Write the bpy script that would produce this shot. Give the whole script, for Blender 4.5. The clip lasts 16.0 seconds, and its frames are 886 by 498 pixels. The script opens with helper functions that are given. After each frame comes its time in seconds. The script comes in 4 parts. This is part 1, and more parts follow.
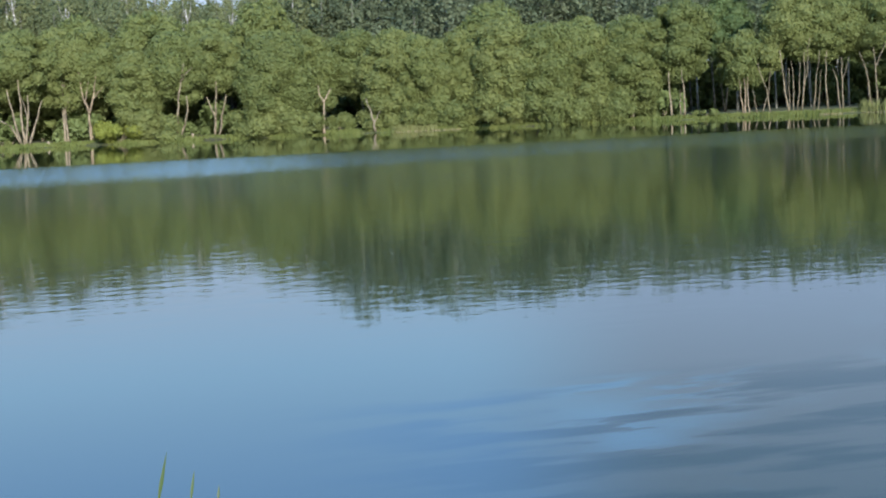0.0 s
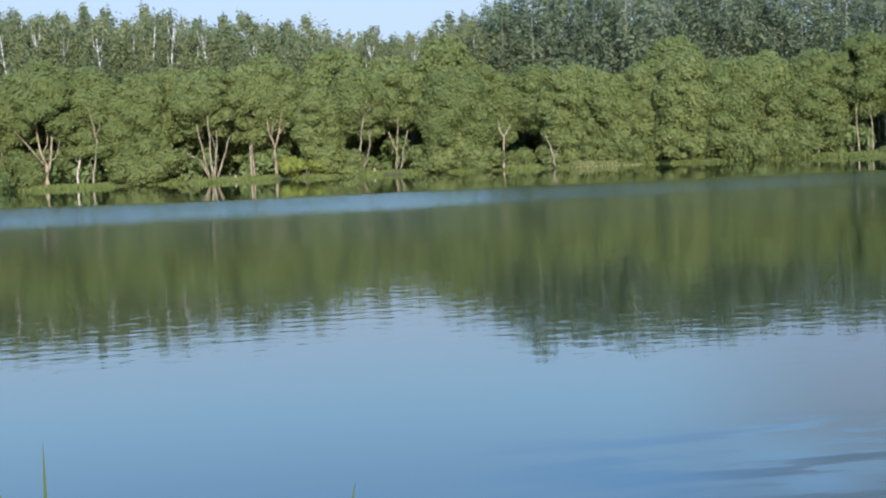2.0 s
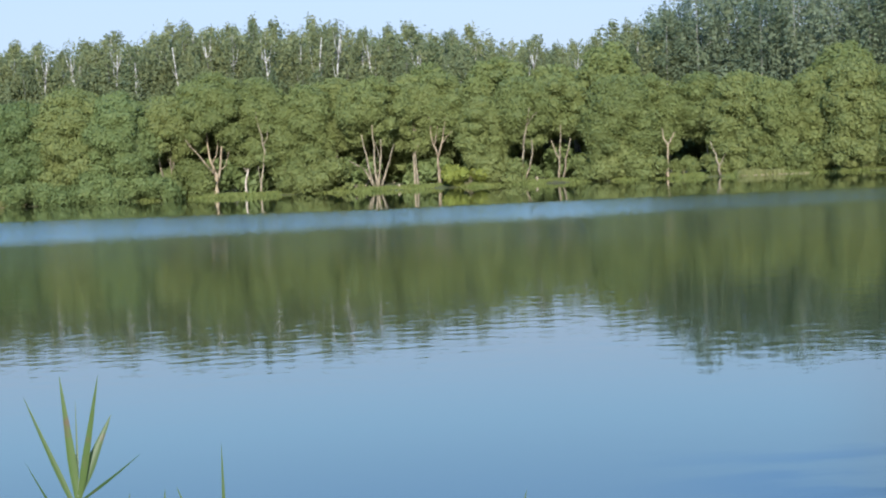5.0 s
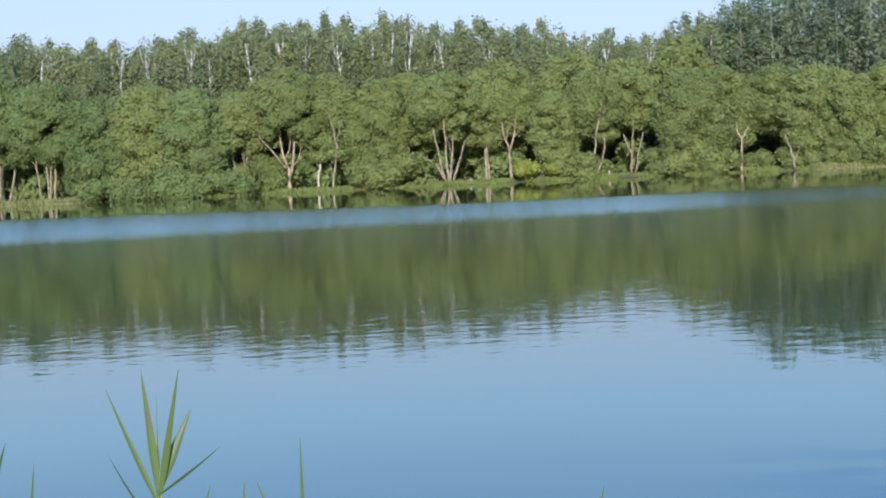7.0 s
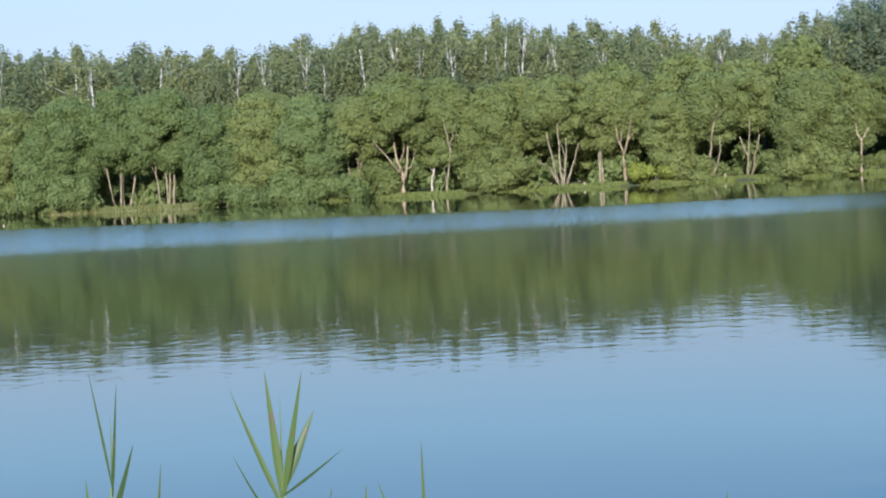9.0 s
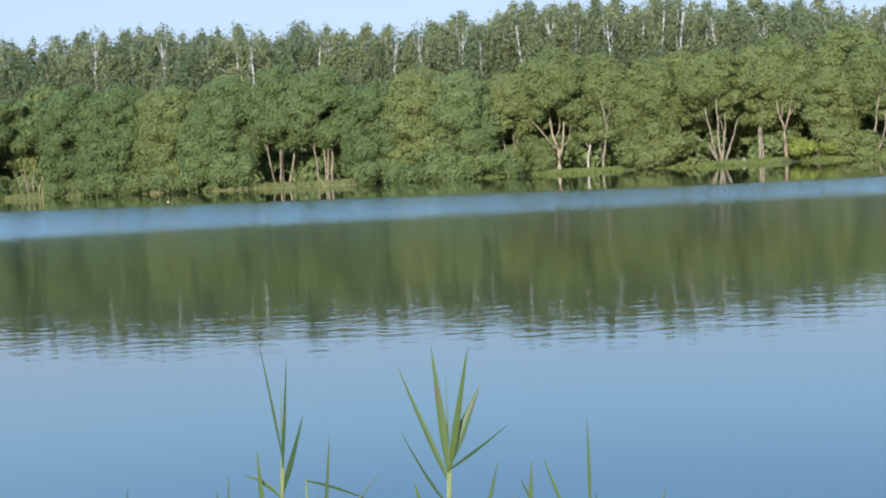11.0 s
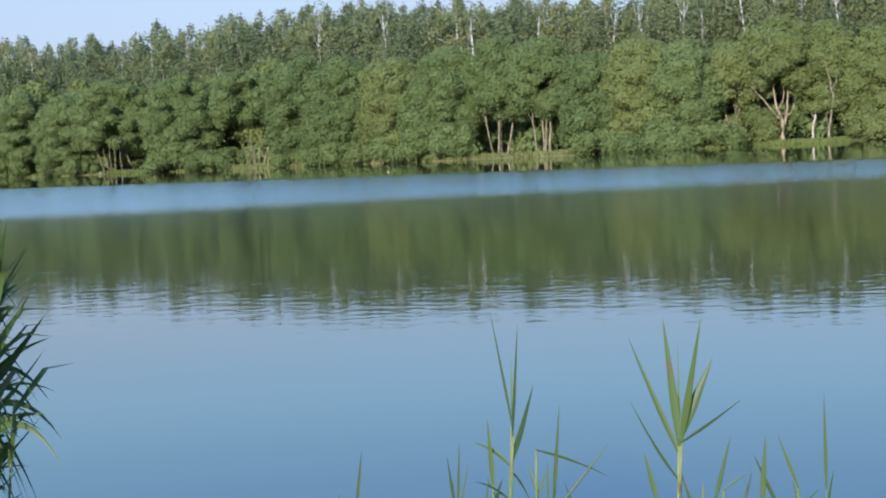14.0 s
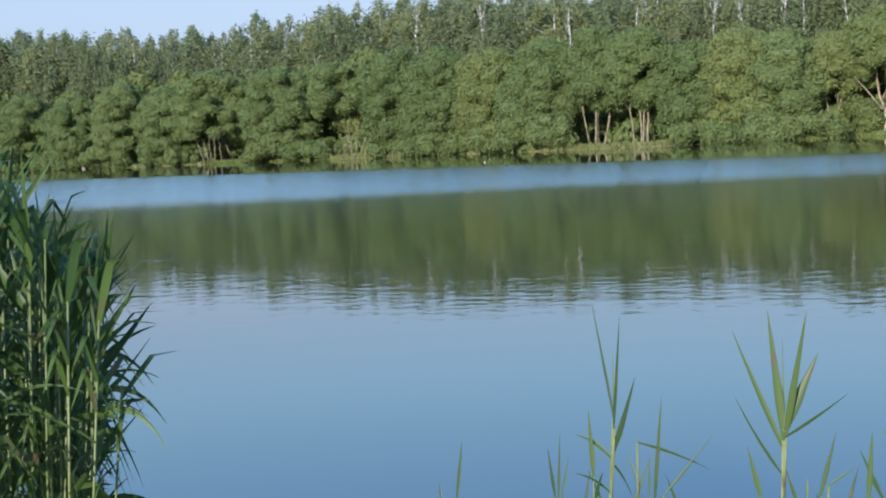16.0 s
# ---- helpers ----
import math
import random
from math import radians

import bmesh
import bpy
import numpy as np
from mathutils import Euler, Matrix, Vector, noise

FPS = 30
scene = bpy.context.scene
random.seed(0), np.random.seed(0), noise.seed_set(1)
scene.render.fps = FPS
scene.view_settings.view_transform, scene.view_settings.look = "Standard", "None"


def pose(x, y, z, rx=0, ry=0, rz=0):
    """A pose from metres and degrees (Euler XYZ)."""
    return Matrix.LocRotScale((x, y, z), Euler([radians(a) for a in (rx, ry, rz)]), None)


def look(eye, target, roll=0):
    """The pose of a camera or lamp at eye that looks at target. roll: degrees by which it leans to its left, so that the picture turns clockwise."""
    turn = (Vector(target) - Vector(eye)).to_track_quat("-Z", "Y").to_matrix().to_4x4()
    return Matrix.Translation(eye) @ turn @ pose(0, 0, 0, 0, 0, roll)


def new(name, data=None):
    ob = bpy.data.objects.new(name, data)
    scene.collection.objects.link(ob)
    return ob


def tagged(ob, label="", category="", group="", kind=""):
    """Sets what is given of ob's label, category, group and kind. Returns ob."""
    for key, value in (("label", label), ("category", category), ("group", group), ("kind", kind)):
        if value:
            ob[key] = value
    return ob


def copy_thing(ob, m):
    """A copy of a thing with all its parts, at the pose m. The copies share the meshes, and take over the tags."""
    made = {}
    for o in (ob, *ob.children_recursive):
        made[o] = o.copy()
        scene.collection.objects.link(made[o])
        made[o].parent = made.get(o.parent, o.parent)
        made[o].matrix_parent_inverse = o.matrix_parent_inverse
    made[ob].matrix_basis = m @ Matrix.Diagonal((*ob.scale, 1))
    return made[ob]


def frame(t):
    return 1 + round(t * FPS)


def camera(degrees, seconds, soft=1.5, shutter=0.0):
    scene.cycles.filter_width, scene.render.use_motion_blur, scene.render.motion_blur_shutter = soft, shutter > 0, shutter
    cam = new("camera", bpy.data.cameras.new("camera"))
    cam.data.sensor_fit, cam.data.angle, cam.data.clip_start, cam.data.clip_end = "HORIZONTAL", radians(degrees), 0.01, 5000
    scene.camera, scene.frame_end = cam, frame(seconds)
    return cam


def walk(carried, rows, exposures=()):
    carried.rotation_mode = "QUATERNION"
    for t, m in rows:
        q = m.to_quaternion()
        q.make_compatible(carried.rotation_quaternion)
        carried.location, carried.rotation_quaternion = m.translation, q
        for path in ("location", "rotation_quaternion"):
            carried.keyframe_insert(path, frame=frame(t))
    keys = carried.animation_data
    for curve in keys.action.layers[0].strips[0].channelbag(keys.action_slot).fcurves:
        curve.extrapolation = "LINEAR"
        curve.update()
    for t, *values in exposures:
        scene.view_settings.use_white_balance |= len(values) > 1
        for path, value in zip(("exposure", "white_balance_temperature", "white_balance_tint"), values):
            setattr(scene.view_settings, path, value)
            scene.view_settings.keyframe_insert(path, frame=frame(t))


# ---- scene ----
# ---- camera: seconds, sideways drift, pitch, heading, roll ----
PATH = [
    (0.0, 0.064, -5.731, -16.604, -2.408),
    (0.5, 0.056, -5.657, -15.325, -2.806),
    (1.0, 0.048, -5.321, -13.484, -2.718),
    (1.5, 0.043, -4.774, -12.157, -2.464),
    (2.0, 0.038, -4.104, -9.799, -2.351),
    (2.5, 0.033, -3.675, -7.647, -2.285),
    (3.0, 0.028, -3.698, -7.118, -2.216),
    (3.5, 0.023, -3.800, -6.514, -2.415),
    (4.0, 0.020, -3.371, -5.259, -2.518),
    (6.5, 0.003, -3.809, -1.812, -2.554),
    (7.0, 0.000, -3.594, -0.827, -2.667),
    (7.5, -0.004, -3.337, -0.001, -2.727),
    (8.0, -0.009, -3.117, 1.065, -3.012),
    (8.5, -0.013, -2.955, 2.591, -3.159),
    (9.0, -0.017, -3.226, 3.520, -3.011),
    (11.5, -0.050, -3.892, 11.499, -3.084),
    (12.0, -0.056, -3.943, 13.444, -2.887),
    (12.5, -0.061, -4.021, 14.925, -2.759),
    (13.0, -0.067, -4.229, 15.547, -2.749),
    (13.5, -0.072, -4.389, 16.491, -3.227),
    (14.0, -0.078, -4.475, 17.923, -3.229),
    (14.5, -0.082, -4.098, 18.641, -3.375),
    (15.0, -0.085, -4.182, 19.332, -3.793),
    (15.5, -0.088, -4.359, 20.410, -3.385),
    (16.0, -0.092, -4.634, 21.632, -3.216),
]

EYE_HEIGHT = 2.2
cam = camera(33.13, 16.0, soft=2.05)
walk(cam, [(t, pose(x, 0, EYE_HEIGHT, 90 + pitch, 0, yaw) @ pose(0, 0, 0, 0, 0, roll))
           for t, x, pitch, yaw, roll in PATH],
     [(0.0, 0.91, 5650, 12), (4.0, 0.97, 5650, 12), (9.0, 1.03, 5650, 12), (12.5, 0.94, 5650, 12), (16.0, 0.885, 5650, 12)])

# ---- light: low sun behind the viewer, clear pale sky ----
SUN_TURN, SUN_HEIGHT = 183.0, 18.0
world = bpy.data.worlds.new("sky")
scene.world = world
world.use_nodes = True
wn, wl = world.node_tree.nodes, world.node_tree.links
sky = wn.new("ShaderNodeTexSky")
sky.sky_type = "NISHITA"
sky.sun_disc = False
sky.sun_elevation, sky.sun_rotation = radians(SUN_HEIGHT), radians(SUN_TURN)
sky.air_density, sky.dust_density, sky.ozone_density = 1.0, 1.6, 1.6
wn["Background"].inputs["Strength"].default_value = 0.107
# a thin grey cloud bank low over the wood to one side
wco, wsep, wno = wn.new("ShaderNodeTexCoord"), wn.new("ShaderNodeSeparateXYZ"), wn.new("ShaderNodeTexNoise")
wmap = wn.new("ShaderNodeMapping")
wmap.inputs["Scale"].default_value = (3.0, 3.0, 11.0)
wno.inputs["Scale"].default_value, wno.inputs["Detail"].default_value = 1.6, 5.0
wl.new(wco.outputs["Generated"], wmap.inputs["Vector"])
wl.new(wmap.outputs[0], wno.inputs["Vector"])
wl.new(wco.outputs["Generated"], wsep.inputs[0])


def spread(value, low, high):
    r = wn.new("ShaderNodeMapRange")
    r.interpolation_type = "SMOOTHSTEP"
    r.inputs["From Min"].default_value, r.inputs["From Max"].default_value = low, high
    wl.new(value, r.inputs["Value"])
    return r.outputs[0]


def times(a, b):
    m = wn.new("ShaderNodeMath")
    m.operation = "MULTIPLY"
    wl.new(a, m.inputs[0])
    wl.new(b, m.inputs[1])
    return m.outputs[0]


cloud = times(times(spread(wsep.outputs[0], 0.28, 0.43), spread(wsep.outputs[2], 0.07, 0.13)), spread(wno.outputs["Fac"], 0.28, 0.5))
wmix = wn.new("ShaderNodeMix")
wmix.data_type = "RGBA"
shade = wn.new("ShaderNodeMix")
shade.data_type = "RGBA"
shade.inputs[6].default_value, shade.inputs[7].default_value = (2.6, 3.25, 4.1, 1), (1.4, 2.4, 4.0, 1)
wl.new(spread(wsep.outputs[2], 0.15, 0.38), shade.inputs[0])
wl.new(shade.outputs[2], wmix.inputs[7])
wl.new(cloud, wmix.inputs[0])
# thin haze evens out the clear sky: pale at the horizon, bluer above
hue = wn.new("ShaderNodeMix")
hue.data_type = "RGBA"
low = wn.new("ShaderNodeMix")
low.data_type = "RGBA"
low.inputs[6].default_value, low.inputs[7].default_value = (2.75, 3.1, 3.82, 1), (2.85, 4.5, 5.9, 1)
wl.new(spread(wsep.outputs[2], 0.105, 0.185), low.inputs[0])
wl.new(low.outputs[2], hue.inputs[6])
hue.inputs[7].default_value = (2.3, 4.6, 8.4, 1)
wl.new(spread(wsep.outputs[2], 0.16, 0.31), hue.inputs[0])
haze = wn.new("ShaderNodeMix")
haze.data_type = "RGBA"
haze.inputs[0].default_value = 0.75
wl.new(sky.outputs[0], haze.inputs[6])
wl.new(hue.outputs[2], haze.inputs[7])
wl.new(haze.outputs[2], wmix.inputs[6])
wl.new(wmix.outputs[2], wn["Background"].inputs["Color"])

sun = new("sun", bpy.data.lights.new("sun", "SUN"))
sun.data.energy, sun.data.angle, sun.data.color = 3.8, radians(0.6), (1.0, 0.9, 0.74)
to_sun = Vector((math.sin(radians(SUN_TURN)), math.cos(radians(SUN_TURN)), math.tan(radians(SUN_HEIGHT))))
sun.matrix_world = look(to_sun * 50, (0, 0, 0))


# ---- materials ----
def material(name):
    m = bpy.data.materials.new(name)
    m.use_nodes = True
    return m, m.node_tree.nodes, m.node_tree.links, m.node_tree.nodes["Principled BSDF"]


def ramp(nodes, stops):
    r = nodes.new("ShaderNodeValToRGB")
    r.color_ramp.elements[0].position, r.color_ramp.elements[0].color = stops[0][0], (*stops[0][1], 1)
    r.color_ramp.elements[1].position, r.color_ramp.elements[1].color = stops[-1][0], (*stops[-1][1], 1)
    for p, c in stops[1:-1]:
        r.color_ramp.elements.new(p).color = (*c, 1)
    return r


def math_node(nodes, links, op, a, b=0.0, c=0.0):
    n = nodes.new("ShaderNodeMath")
    n.operation = op
    for i, v in enumerate((a, b, c)):
        if hasattr(v, "links"):
            links.new(v, n.inputs[i])
        else:
            n.inputs[i].default_value = v
    return n.outputs[0]


def foliage(name, dark, mid, light, through_light=0.42, rough=0.6, blight=False, vary=0.34):
    """Leaves: a tone for each leaf, a tone for each tree, and broad patches."""
    m, n, l, b = material(name)
    geo, info, tex = n.new("ShaderNodeNewGeometry"), n.new("ShaderNodeObjectInfo"), n.new("ShaderNodeTexNoise")
    tex.inputs["Scale"].default_value, tex.inputs["Detail"].default_value = 0.7, 3.0
    l.new(geo.outputs["Position"], tex.inputs["Vector"])
    mix = math_node(n, l, "MULTIPLY_ADD", geo.outputs["Random Per Island"], 0.14, 0.02)
    mix = math_node(n, l, "MULTIPLY_ADD", info.outputs["Random"], vary, mix)
    mix = math_node(n, l, "MULTIPLY_ADD", tex.outputs["Fac"], 0.5, mix)
    r = ramp(n, [(0.1, dark), (0.45, mid), (0.9, light)])
    l.new(mix, r.inputs[0])
    colour = r.outputs[0]
    if blight:  # brown dry flecks
        spot, edge, stain = n.new("ShaderNodeTexNoise"), n.new("ShaderNodeMapRange"), n.new("ShaderNodeMix")
        spot.inputs["Scale"].default_value, spot.inputs["Detail"].default_value = 16.0, 3.0
        l.new(geo.outputs["Position"], spot.inputs["Vector"])
        edge.inputs["From Min"].default_value, edge.inputs["From Max"].default_value = 0.6, 0.72
        l.new(spot.outputs["Fac"], edge.inputs["Value"])
        stain.data_type = "RGBA"
        stain.inputs[7].default_value = (0.11, 0.085, 0.045, 1)
        l.new(edge.outputs[0], stain.inputs[0])
        l.new(colour, stain.inputs[6])
        colour = stain.outputs[2]
    l.new(colour, b.inputs["Base Color"])
    b.inputs["Roughness"].default_value = rough
    b.inputs["Specular IOR Level"].default_value = 0.25
    tr = n.new("ShaderNodeBsdfTranslucent")
    l.new(colour, tr.inputs["Color"])
    sh = n.new("ShaderNodeMixShader")
    sh.inputs[0].default_value = through_light
    l.new(b.outputs[0], sh.inputs[1])
    l.new(tr.outputs[0], sh.inputs[2])
    l.new(sh.outputs[0], n["Material Output"].inputs["Surface"])
    return m


def bark(name, dark, light, scale, stretch, bump=0.02):
    m, n, l, b = material(name)
    co, mp, tex = n.new("ShaderNodeTexCoord"), n.new("ShaderNodeMapping"), n.new("ShaderNodeTexNoise")
    mp.inputs["Scale"].default_value = (scale, scale, scale * stretch)
    tex.inputs["Scale"].default_value, tex.inputs["Detail"].default_value = 1.0, 6.0
    l.new(co.outputs["Object"], mp.inputs["Vector"])
    l.new(mp.outputs[0], tex.inputs["Vector"])
    r = ramp(n, [(0.36, dark), (0.58, light)])
    l.new(tex.outputs["Fac"], r.inputs[0])
    l.new(r.outputs[0], b.inputs["Base Color"])
    b.inputs["Roughness"].default_value = 0.9
    bp = n.new("ShaderNodeBump")
    bp.inputs["Distance"].default_value = bump
    l.new(tex.outputs["Fac"], bp.inputs["Height"])
    l.new(bp.outputs[0], b.inputs["Normal"])
    return m


WILLOW = foliage("willow_leaves", (0.120, 0.149, 0.047), (0.181, 0.214, 0.068), (0.234, 0.257, 0.084))
# the willow leaves again, with shade put into their colour
SHADY_WILLOW = foliage("shaded_willow_leaves", (0.072, 0.113, 0.044), (0.131, 0.187, 0.067), (0.203, 0.251, 0.090))
ALDER = foliage("grey_green_leaves", (0.106, 0.145, 0.049), (0.158, 0.205, 0.069), (0.200, 0.246, 0.087))
BIRCH_LEAF = foliage("birch_leaves", (0.116, 0.132, 0.061), (0.189, 0.211, 0.089), (0.286, 0.291, 0.121))
ASPEN_LEAF = foliage("aspen_leaves", (0.095, 0.121, 0.057), (0.158, 0.190, 0.087), (0.236, 0.255, 0.112))
POPLAR_LEAF = foliage("poplar_leaves", (0.091, 0.119, 0.067), (0.157, 0.194, 0.107), (0.232, 0.259, 0.151))
BUSH_LEAF = foliage("bush_leaves", (0.15, 0.185, 0.035), (0.24, 0.275, 0.052), (0.32, 0.34, 0.075))
GRASS = foliage("bank_grass", (0.07, 0.1, 0.028), (0.15, 0.19, 0.05), (0.27, 0.29, 0.09))
SEDGE = foliage("sedge", (0.1, 0.135, 0.04), (0.19, 0.215, 0.07), (0.32, 0.31, 0.13))
DRY_BUSH = foliage("dry_bush_leaves", (0.085, 0.066, 0.045), (0.15, 0.115, 0.078), (0.22, 0.17, 0.11))
STRAW = foliage("dry_straw", (0.2, 0.165, 0.09), (0.33, 0.28, 0.16), (0.45, 0.4, 0.25))
REED_LEAF = foliage("reed_leaves", (0.020, 0.050, 0.017), (0.043, 0.079, 0.021), (0.078, 0.121, 0.029), 0.3, 0.42, True, 0.6)
REED_STEM = foliage("reed_stems", (0.080, 0.112, 0.032), (0.136, 0.172, 0.054), (0.192, 0.211, 0.081), 0.05, 0.4, True, 0.5)
WILLOW_BARK = bark("willow_bark", (0.098, 0.080, 0.051), (0.287, 0.239, 0.156), 9.0, 0.25)
TAN_BARK = bark("tan_willow_bark", (0.146, 0.113, 0.072), (0.329, 0.261, 0.170), 7.0, 0.25)
PALE_BARK = bark("pale_dead_wood", (0.225, 0.185, 0.144), (0.450, 0.392, 0.317), 8.0, 0.25)
BIRCH_BARK = bark("birch_bark", (0.1, 0.09, 0.08), (0.52, 0.5, 0.45), 3.0, 1.8)
POPLAR_BARK = bark("poplar_bark", (0.1, 0.1, 0.085), (0.27, 0.26, 0.22), 6.0, 0.3)


def ground_material():
    m, n, l, b = material("soil_and_turf")
    geo, a, c = n.new("ShaderNodeNewGeometry"), n.new("ShaderNodeTexNoise"), n.new("ShaderNodeTexNoise")
    a.inputs["Scale"].default_value, a.inputs["Detail"].default_value = 0.35, 5.0
    c.inputs["Scale"].default_value, c.inputs["Detail"].default_value = 9.0, 4.0
    for t in (a, c):
        l.new(geo.outputs["Position"], t.inputs["Vector"])
    r = ramp(n, [(0.35, (0.07, 0.055, 0.035)), (0.5, (0.07, 0.08, 0.027)), (0.7, (0.11, 0.125, 0.04))])
    l.new(math_node(n, l, "MULTIPLY_ADD", c.outputs["Fac"], 0.4, math_node(n, l, "MULTIPLY", a.outputs["Fac"], 0.65)), r.inputs[0])
    l.new(r.outputs[0], b.inputs["Base Color"])
    b.inputs["Roughness"].default_value = 1.0
    bp = n.new("ShaderNodeBump")
    bp.inputs["Distance"].default_value = 0.05
    l.new(c.outputs["Fac"], bp.inputs["Height"])
    l.new(bp.outputs[0], b.inputs["Normal"])
    return m


def water_material():
    """Calm dark water with fine ripples, and one long lane ruffled by the breeze."""
    m, n, l, b = material("lake_water")
    geo, sep = n.new("ShaderNodeNewGeometry"), n.new("ShaderNodeSeparateXYZ")
    l.new(geo.outputs["Position"], sep.inputs[0])
    x, y = sep.outputs[0], sep.outputs[1]

    def waves(sx, sy, detail, offset=0.0):
        mp, t = n.new("ShaderNodeMapping"), n.new("ShaderNodeTexNoise")
        mp.inputs["Scale"].default_value, mp.inputs["Location"].default_value = (sx, sy, 1), (offset, offset, 0)
        t.inputs["Scale"].default_value, t.inputs["Detail"].default_value = 1.0, detail
        l.new(geo.outputs["Position"], mp.inputs["Vector"])
        l.new(mp.outputs[0], t.inputs["Vector"])
        return t.outputs["Fac"]

    edge = math_node(n, l, "MULTIPLY_ADD", waves(0.06, 0.25, 4.0), 4.0, -2.0)
    frayed = math_node(n, l, "MULTIPLY_ADD", waves(9.0, 3.0, 3.0, 7.0), 18.0, -9.0)
    edge_near = math_node(n, l, "ADD", edge, frayed)
    far_line = math_node(n, l, "MULTIPLY_ADD", math_node(n, l, "MINIMUM", x, 0.0), -0.36, 67.0)
    near_line = math_node(n, l, "MULTIPLY_ADD", x, 0.1, 48.6)
    near_in = math_node(n, l, "SUBTRACT", math_node(n, l, "ADD", y, edge_near), near_line)
    far_in = math_node(n, l, "SUBTRACT", far_line, math_node(n, l, "MULTIPLY_ADD", edge, 0.1, y))

    def soft(v, width):
        mr = n.new("ShaderNodeMapRange")
        mr.interpolation_type = "SMOOTHSTEP"
        mr.inputs["From Min"].default_value, mr.inputs["From Max"].default_value = -width, width
        l.new(v, mr.inputs["Value"])
        return mr.outputs[0]

    fade = n.new("ShaderNodeMapRange")
    fade.inputs["From Min"].default_value, fade.inputs["From Max"].default_value = -28.0, 10.0
    fade.inputs["To Min"].default_value, fade.inputs["To Max"].default_value = 1.0, 0.8
    l.new(x, fade.inputs["Value"])
    lane = math_node(n, l, "MULTIPLY", soft(near_in, 5.5), soft(far_in, 0.7))
    lane = math_node(n, l, "MULTIPLY", lane, fade.outputs[0])
    calm = math_node(n, l, "MULTIPLY_ADD", waves(2.6, 3.3, 3.0), 0.0037, math_node(n, l, "MULTIPLY", waves(0.7, 0.9, 2.0, 3.0), 0.0022))
    lively = n.new("ShaderNodeMapRange")
    lively.inputs["From Min"].default_value, lively.inputs["From Max"].default_value = 9.0, 42.0
    lively.inputs["To Min"].default_value, lively.inputs["To Max"].default_value = 0.95, 1.0
    l.new(y, lively.inputs["Value"])
    calm = math_node(n, l, "MULTIPLY", calm, lively.outputs[0])
    glass = n.new("ShaderNodeMapRange")
    glass.inputs["From Min"].default_value, glass.inputs["From Max"].default_value = 12.0, 17.5
    glass.inputs["To Min"].default_value, glass.inputs["To Max"].default_value = 0.1, 1.0
    l.new(y, glass.inputs["Value"])
    calm = math_node(n, l, "MULTIPLY", calm, glass.outputs[0])
    lee = n.new("ShaderNodeMapRange")
    lee.inputs["From Min"].default_value, lee.inputs["From Max"].default_value = 62.0, 78.0
    lee.inputs["To Min"].default_value, lee.inputs["To Max"].default_value = 1.0, 0.3
    l.new(y, lee.inputs["Value"])
    calm = math_node(n, l, "MULTIPLY", calm, lee.outputs[0])
    # a breath of wind draws streaks over the near water to one side
    puff = math_node(n, l, "MULTIPLY", soft(math_node(n, l, "SUBTRACT", x, 2.6), 1.2), soft(math_node(n, l, "SUBTRACT", 10.3, y), 0.7))
    puff = math_node(n, l, "MULTIPLY", puff, soft(math_node(n, l, "SUBTRACT", waves(0.6, 2.3, 5.0, 21.0), 0.53), 0.08))
    calm = math_node(n, l, "MULTIPLY", calm, math_node(n, l, "MULTIPLY_ADD", puff, 1.3, 1.0))
    bp = n.new("ShaderNodeBump")
    bp.inputs["Distance"].default_value, bp.inputs["Strength"].default_value = 1.0, 1.0
    l.new(calm, bp.inputs["Height"])
    # wavelets of the lane: each lifts its face a little towards the near bank
    steep = math_node(n, l, "MULTIPLY_ADD", math_node(n, l, "MAXIMUM", math_node(n, l, "SUBTRACT", y, 44.0), 0.0), -0.0007, -0.009)
    tilt_y = math_node(n, l, "MULTIPLY_ADD", waves(40.0, 12.0, 2.0, 5.0), -0.34, math_node(n, l, "MULTIPLY_ADD", waves(5.0, 1.3, 3.0, 15.0), -0.12, math_node(n, l, "ADD", steep, 0.171)))
    tilt_x = math_node(n, l, "MULTIPLY_ADD", waves(40.0, 12.0, 2.0, 11.0), 0.1, -0.05)
    face = n.new("ShaderNodeCombineXYZ")
    l.new(tilt_x, face.inputs[0])
    l.new(tilt_y, face.inputs[1])
    face.inputs[2].default_value = 1.0
    blend = n.new("ShaderNodeMix")
    blend.data_type = "VECTOR"
    l.new(lane, blend.inputs[0])
    l.new(bp.outputs[0], blend.inputs[4])
    l.new(face.outputs[0], blend.inputs[5])
    unit = n.new("ShaderNodeVectorMath")
    unit.operation = "NORMALIZE"
    lean, both = n.new("ShaderNodeCombineXYZ"), n.new("ShaderNodeVectorMath")
    l.new(math_node(n, l, "MULTIPLY", puff, -0.04), lean.inputs[1])
    l.new(blend.outputs[1], both.inputs[0])
    l.new(lean.outputs[0], both.inputs[1])
    l.new(both.outputs[0], unit.inputs[0])
    l.new(unit.outputs[0], b.inputs["Normal"])
    b.inputs["Base Color"].default_value = (0.025, 0.036, 0.012, 1)
    b.inputs["IOR"].default_value = 1.5
    # finer ripples, too small to tell apart, blur the mirror over the open water; it is calmer by either bank
    fine = math_node(n, l, "MULTIPLY", soft(math_node(n, l, "SUBTRACT", y, 31.0), 12.0), soft(math_node(n, l, "SUBTRACT", 66.0, y), 3.0))
    l.new(math_node(n, l, "MULTIPLY_ADD", fine, 0.1, 0.015), b.inputs["Roughness"])
    return m


SOIL, WATER = ground_material(), water_material()


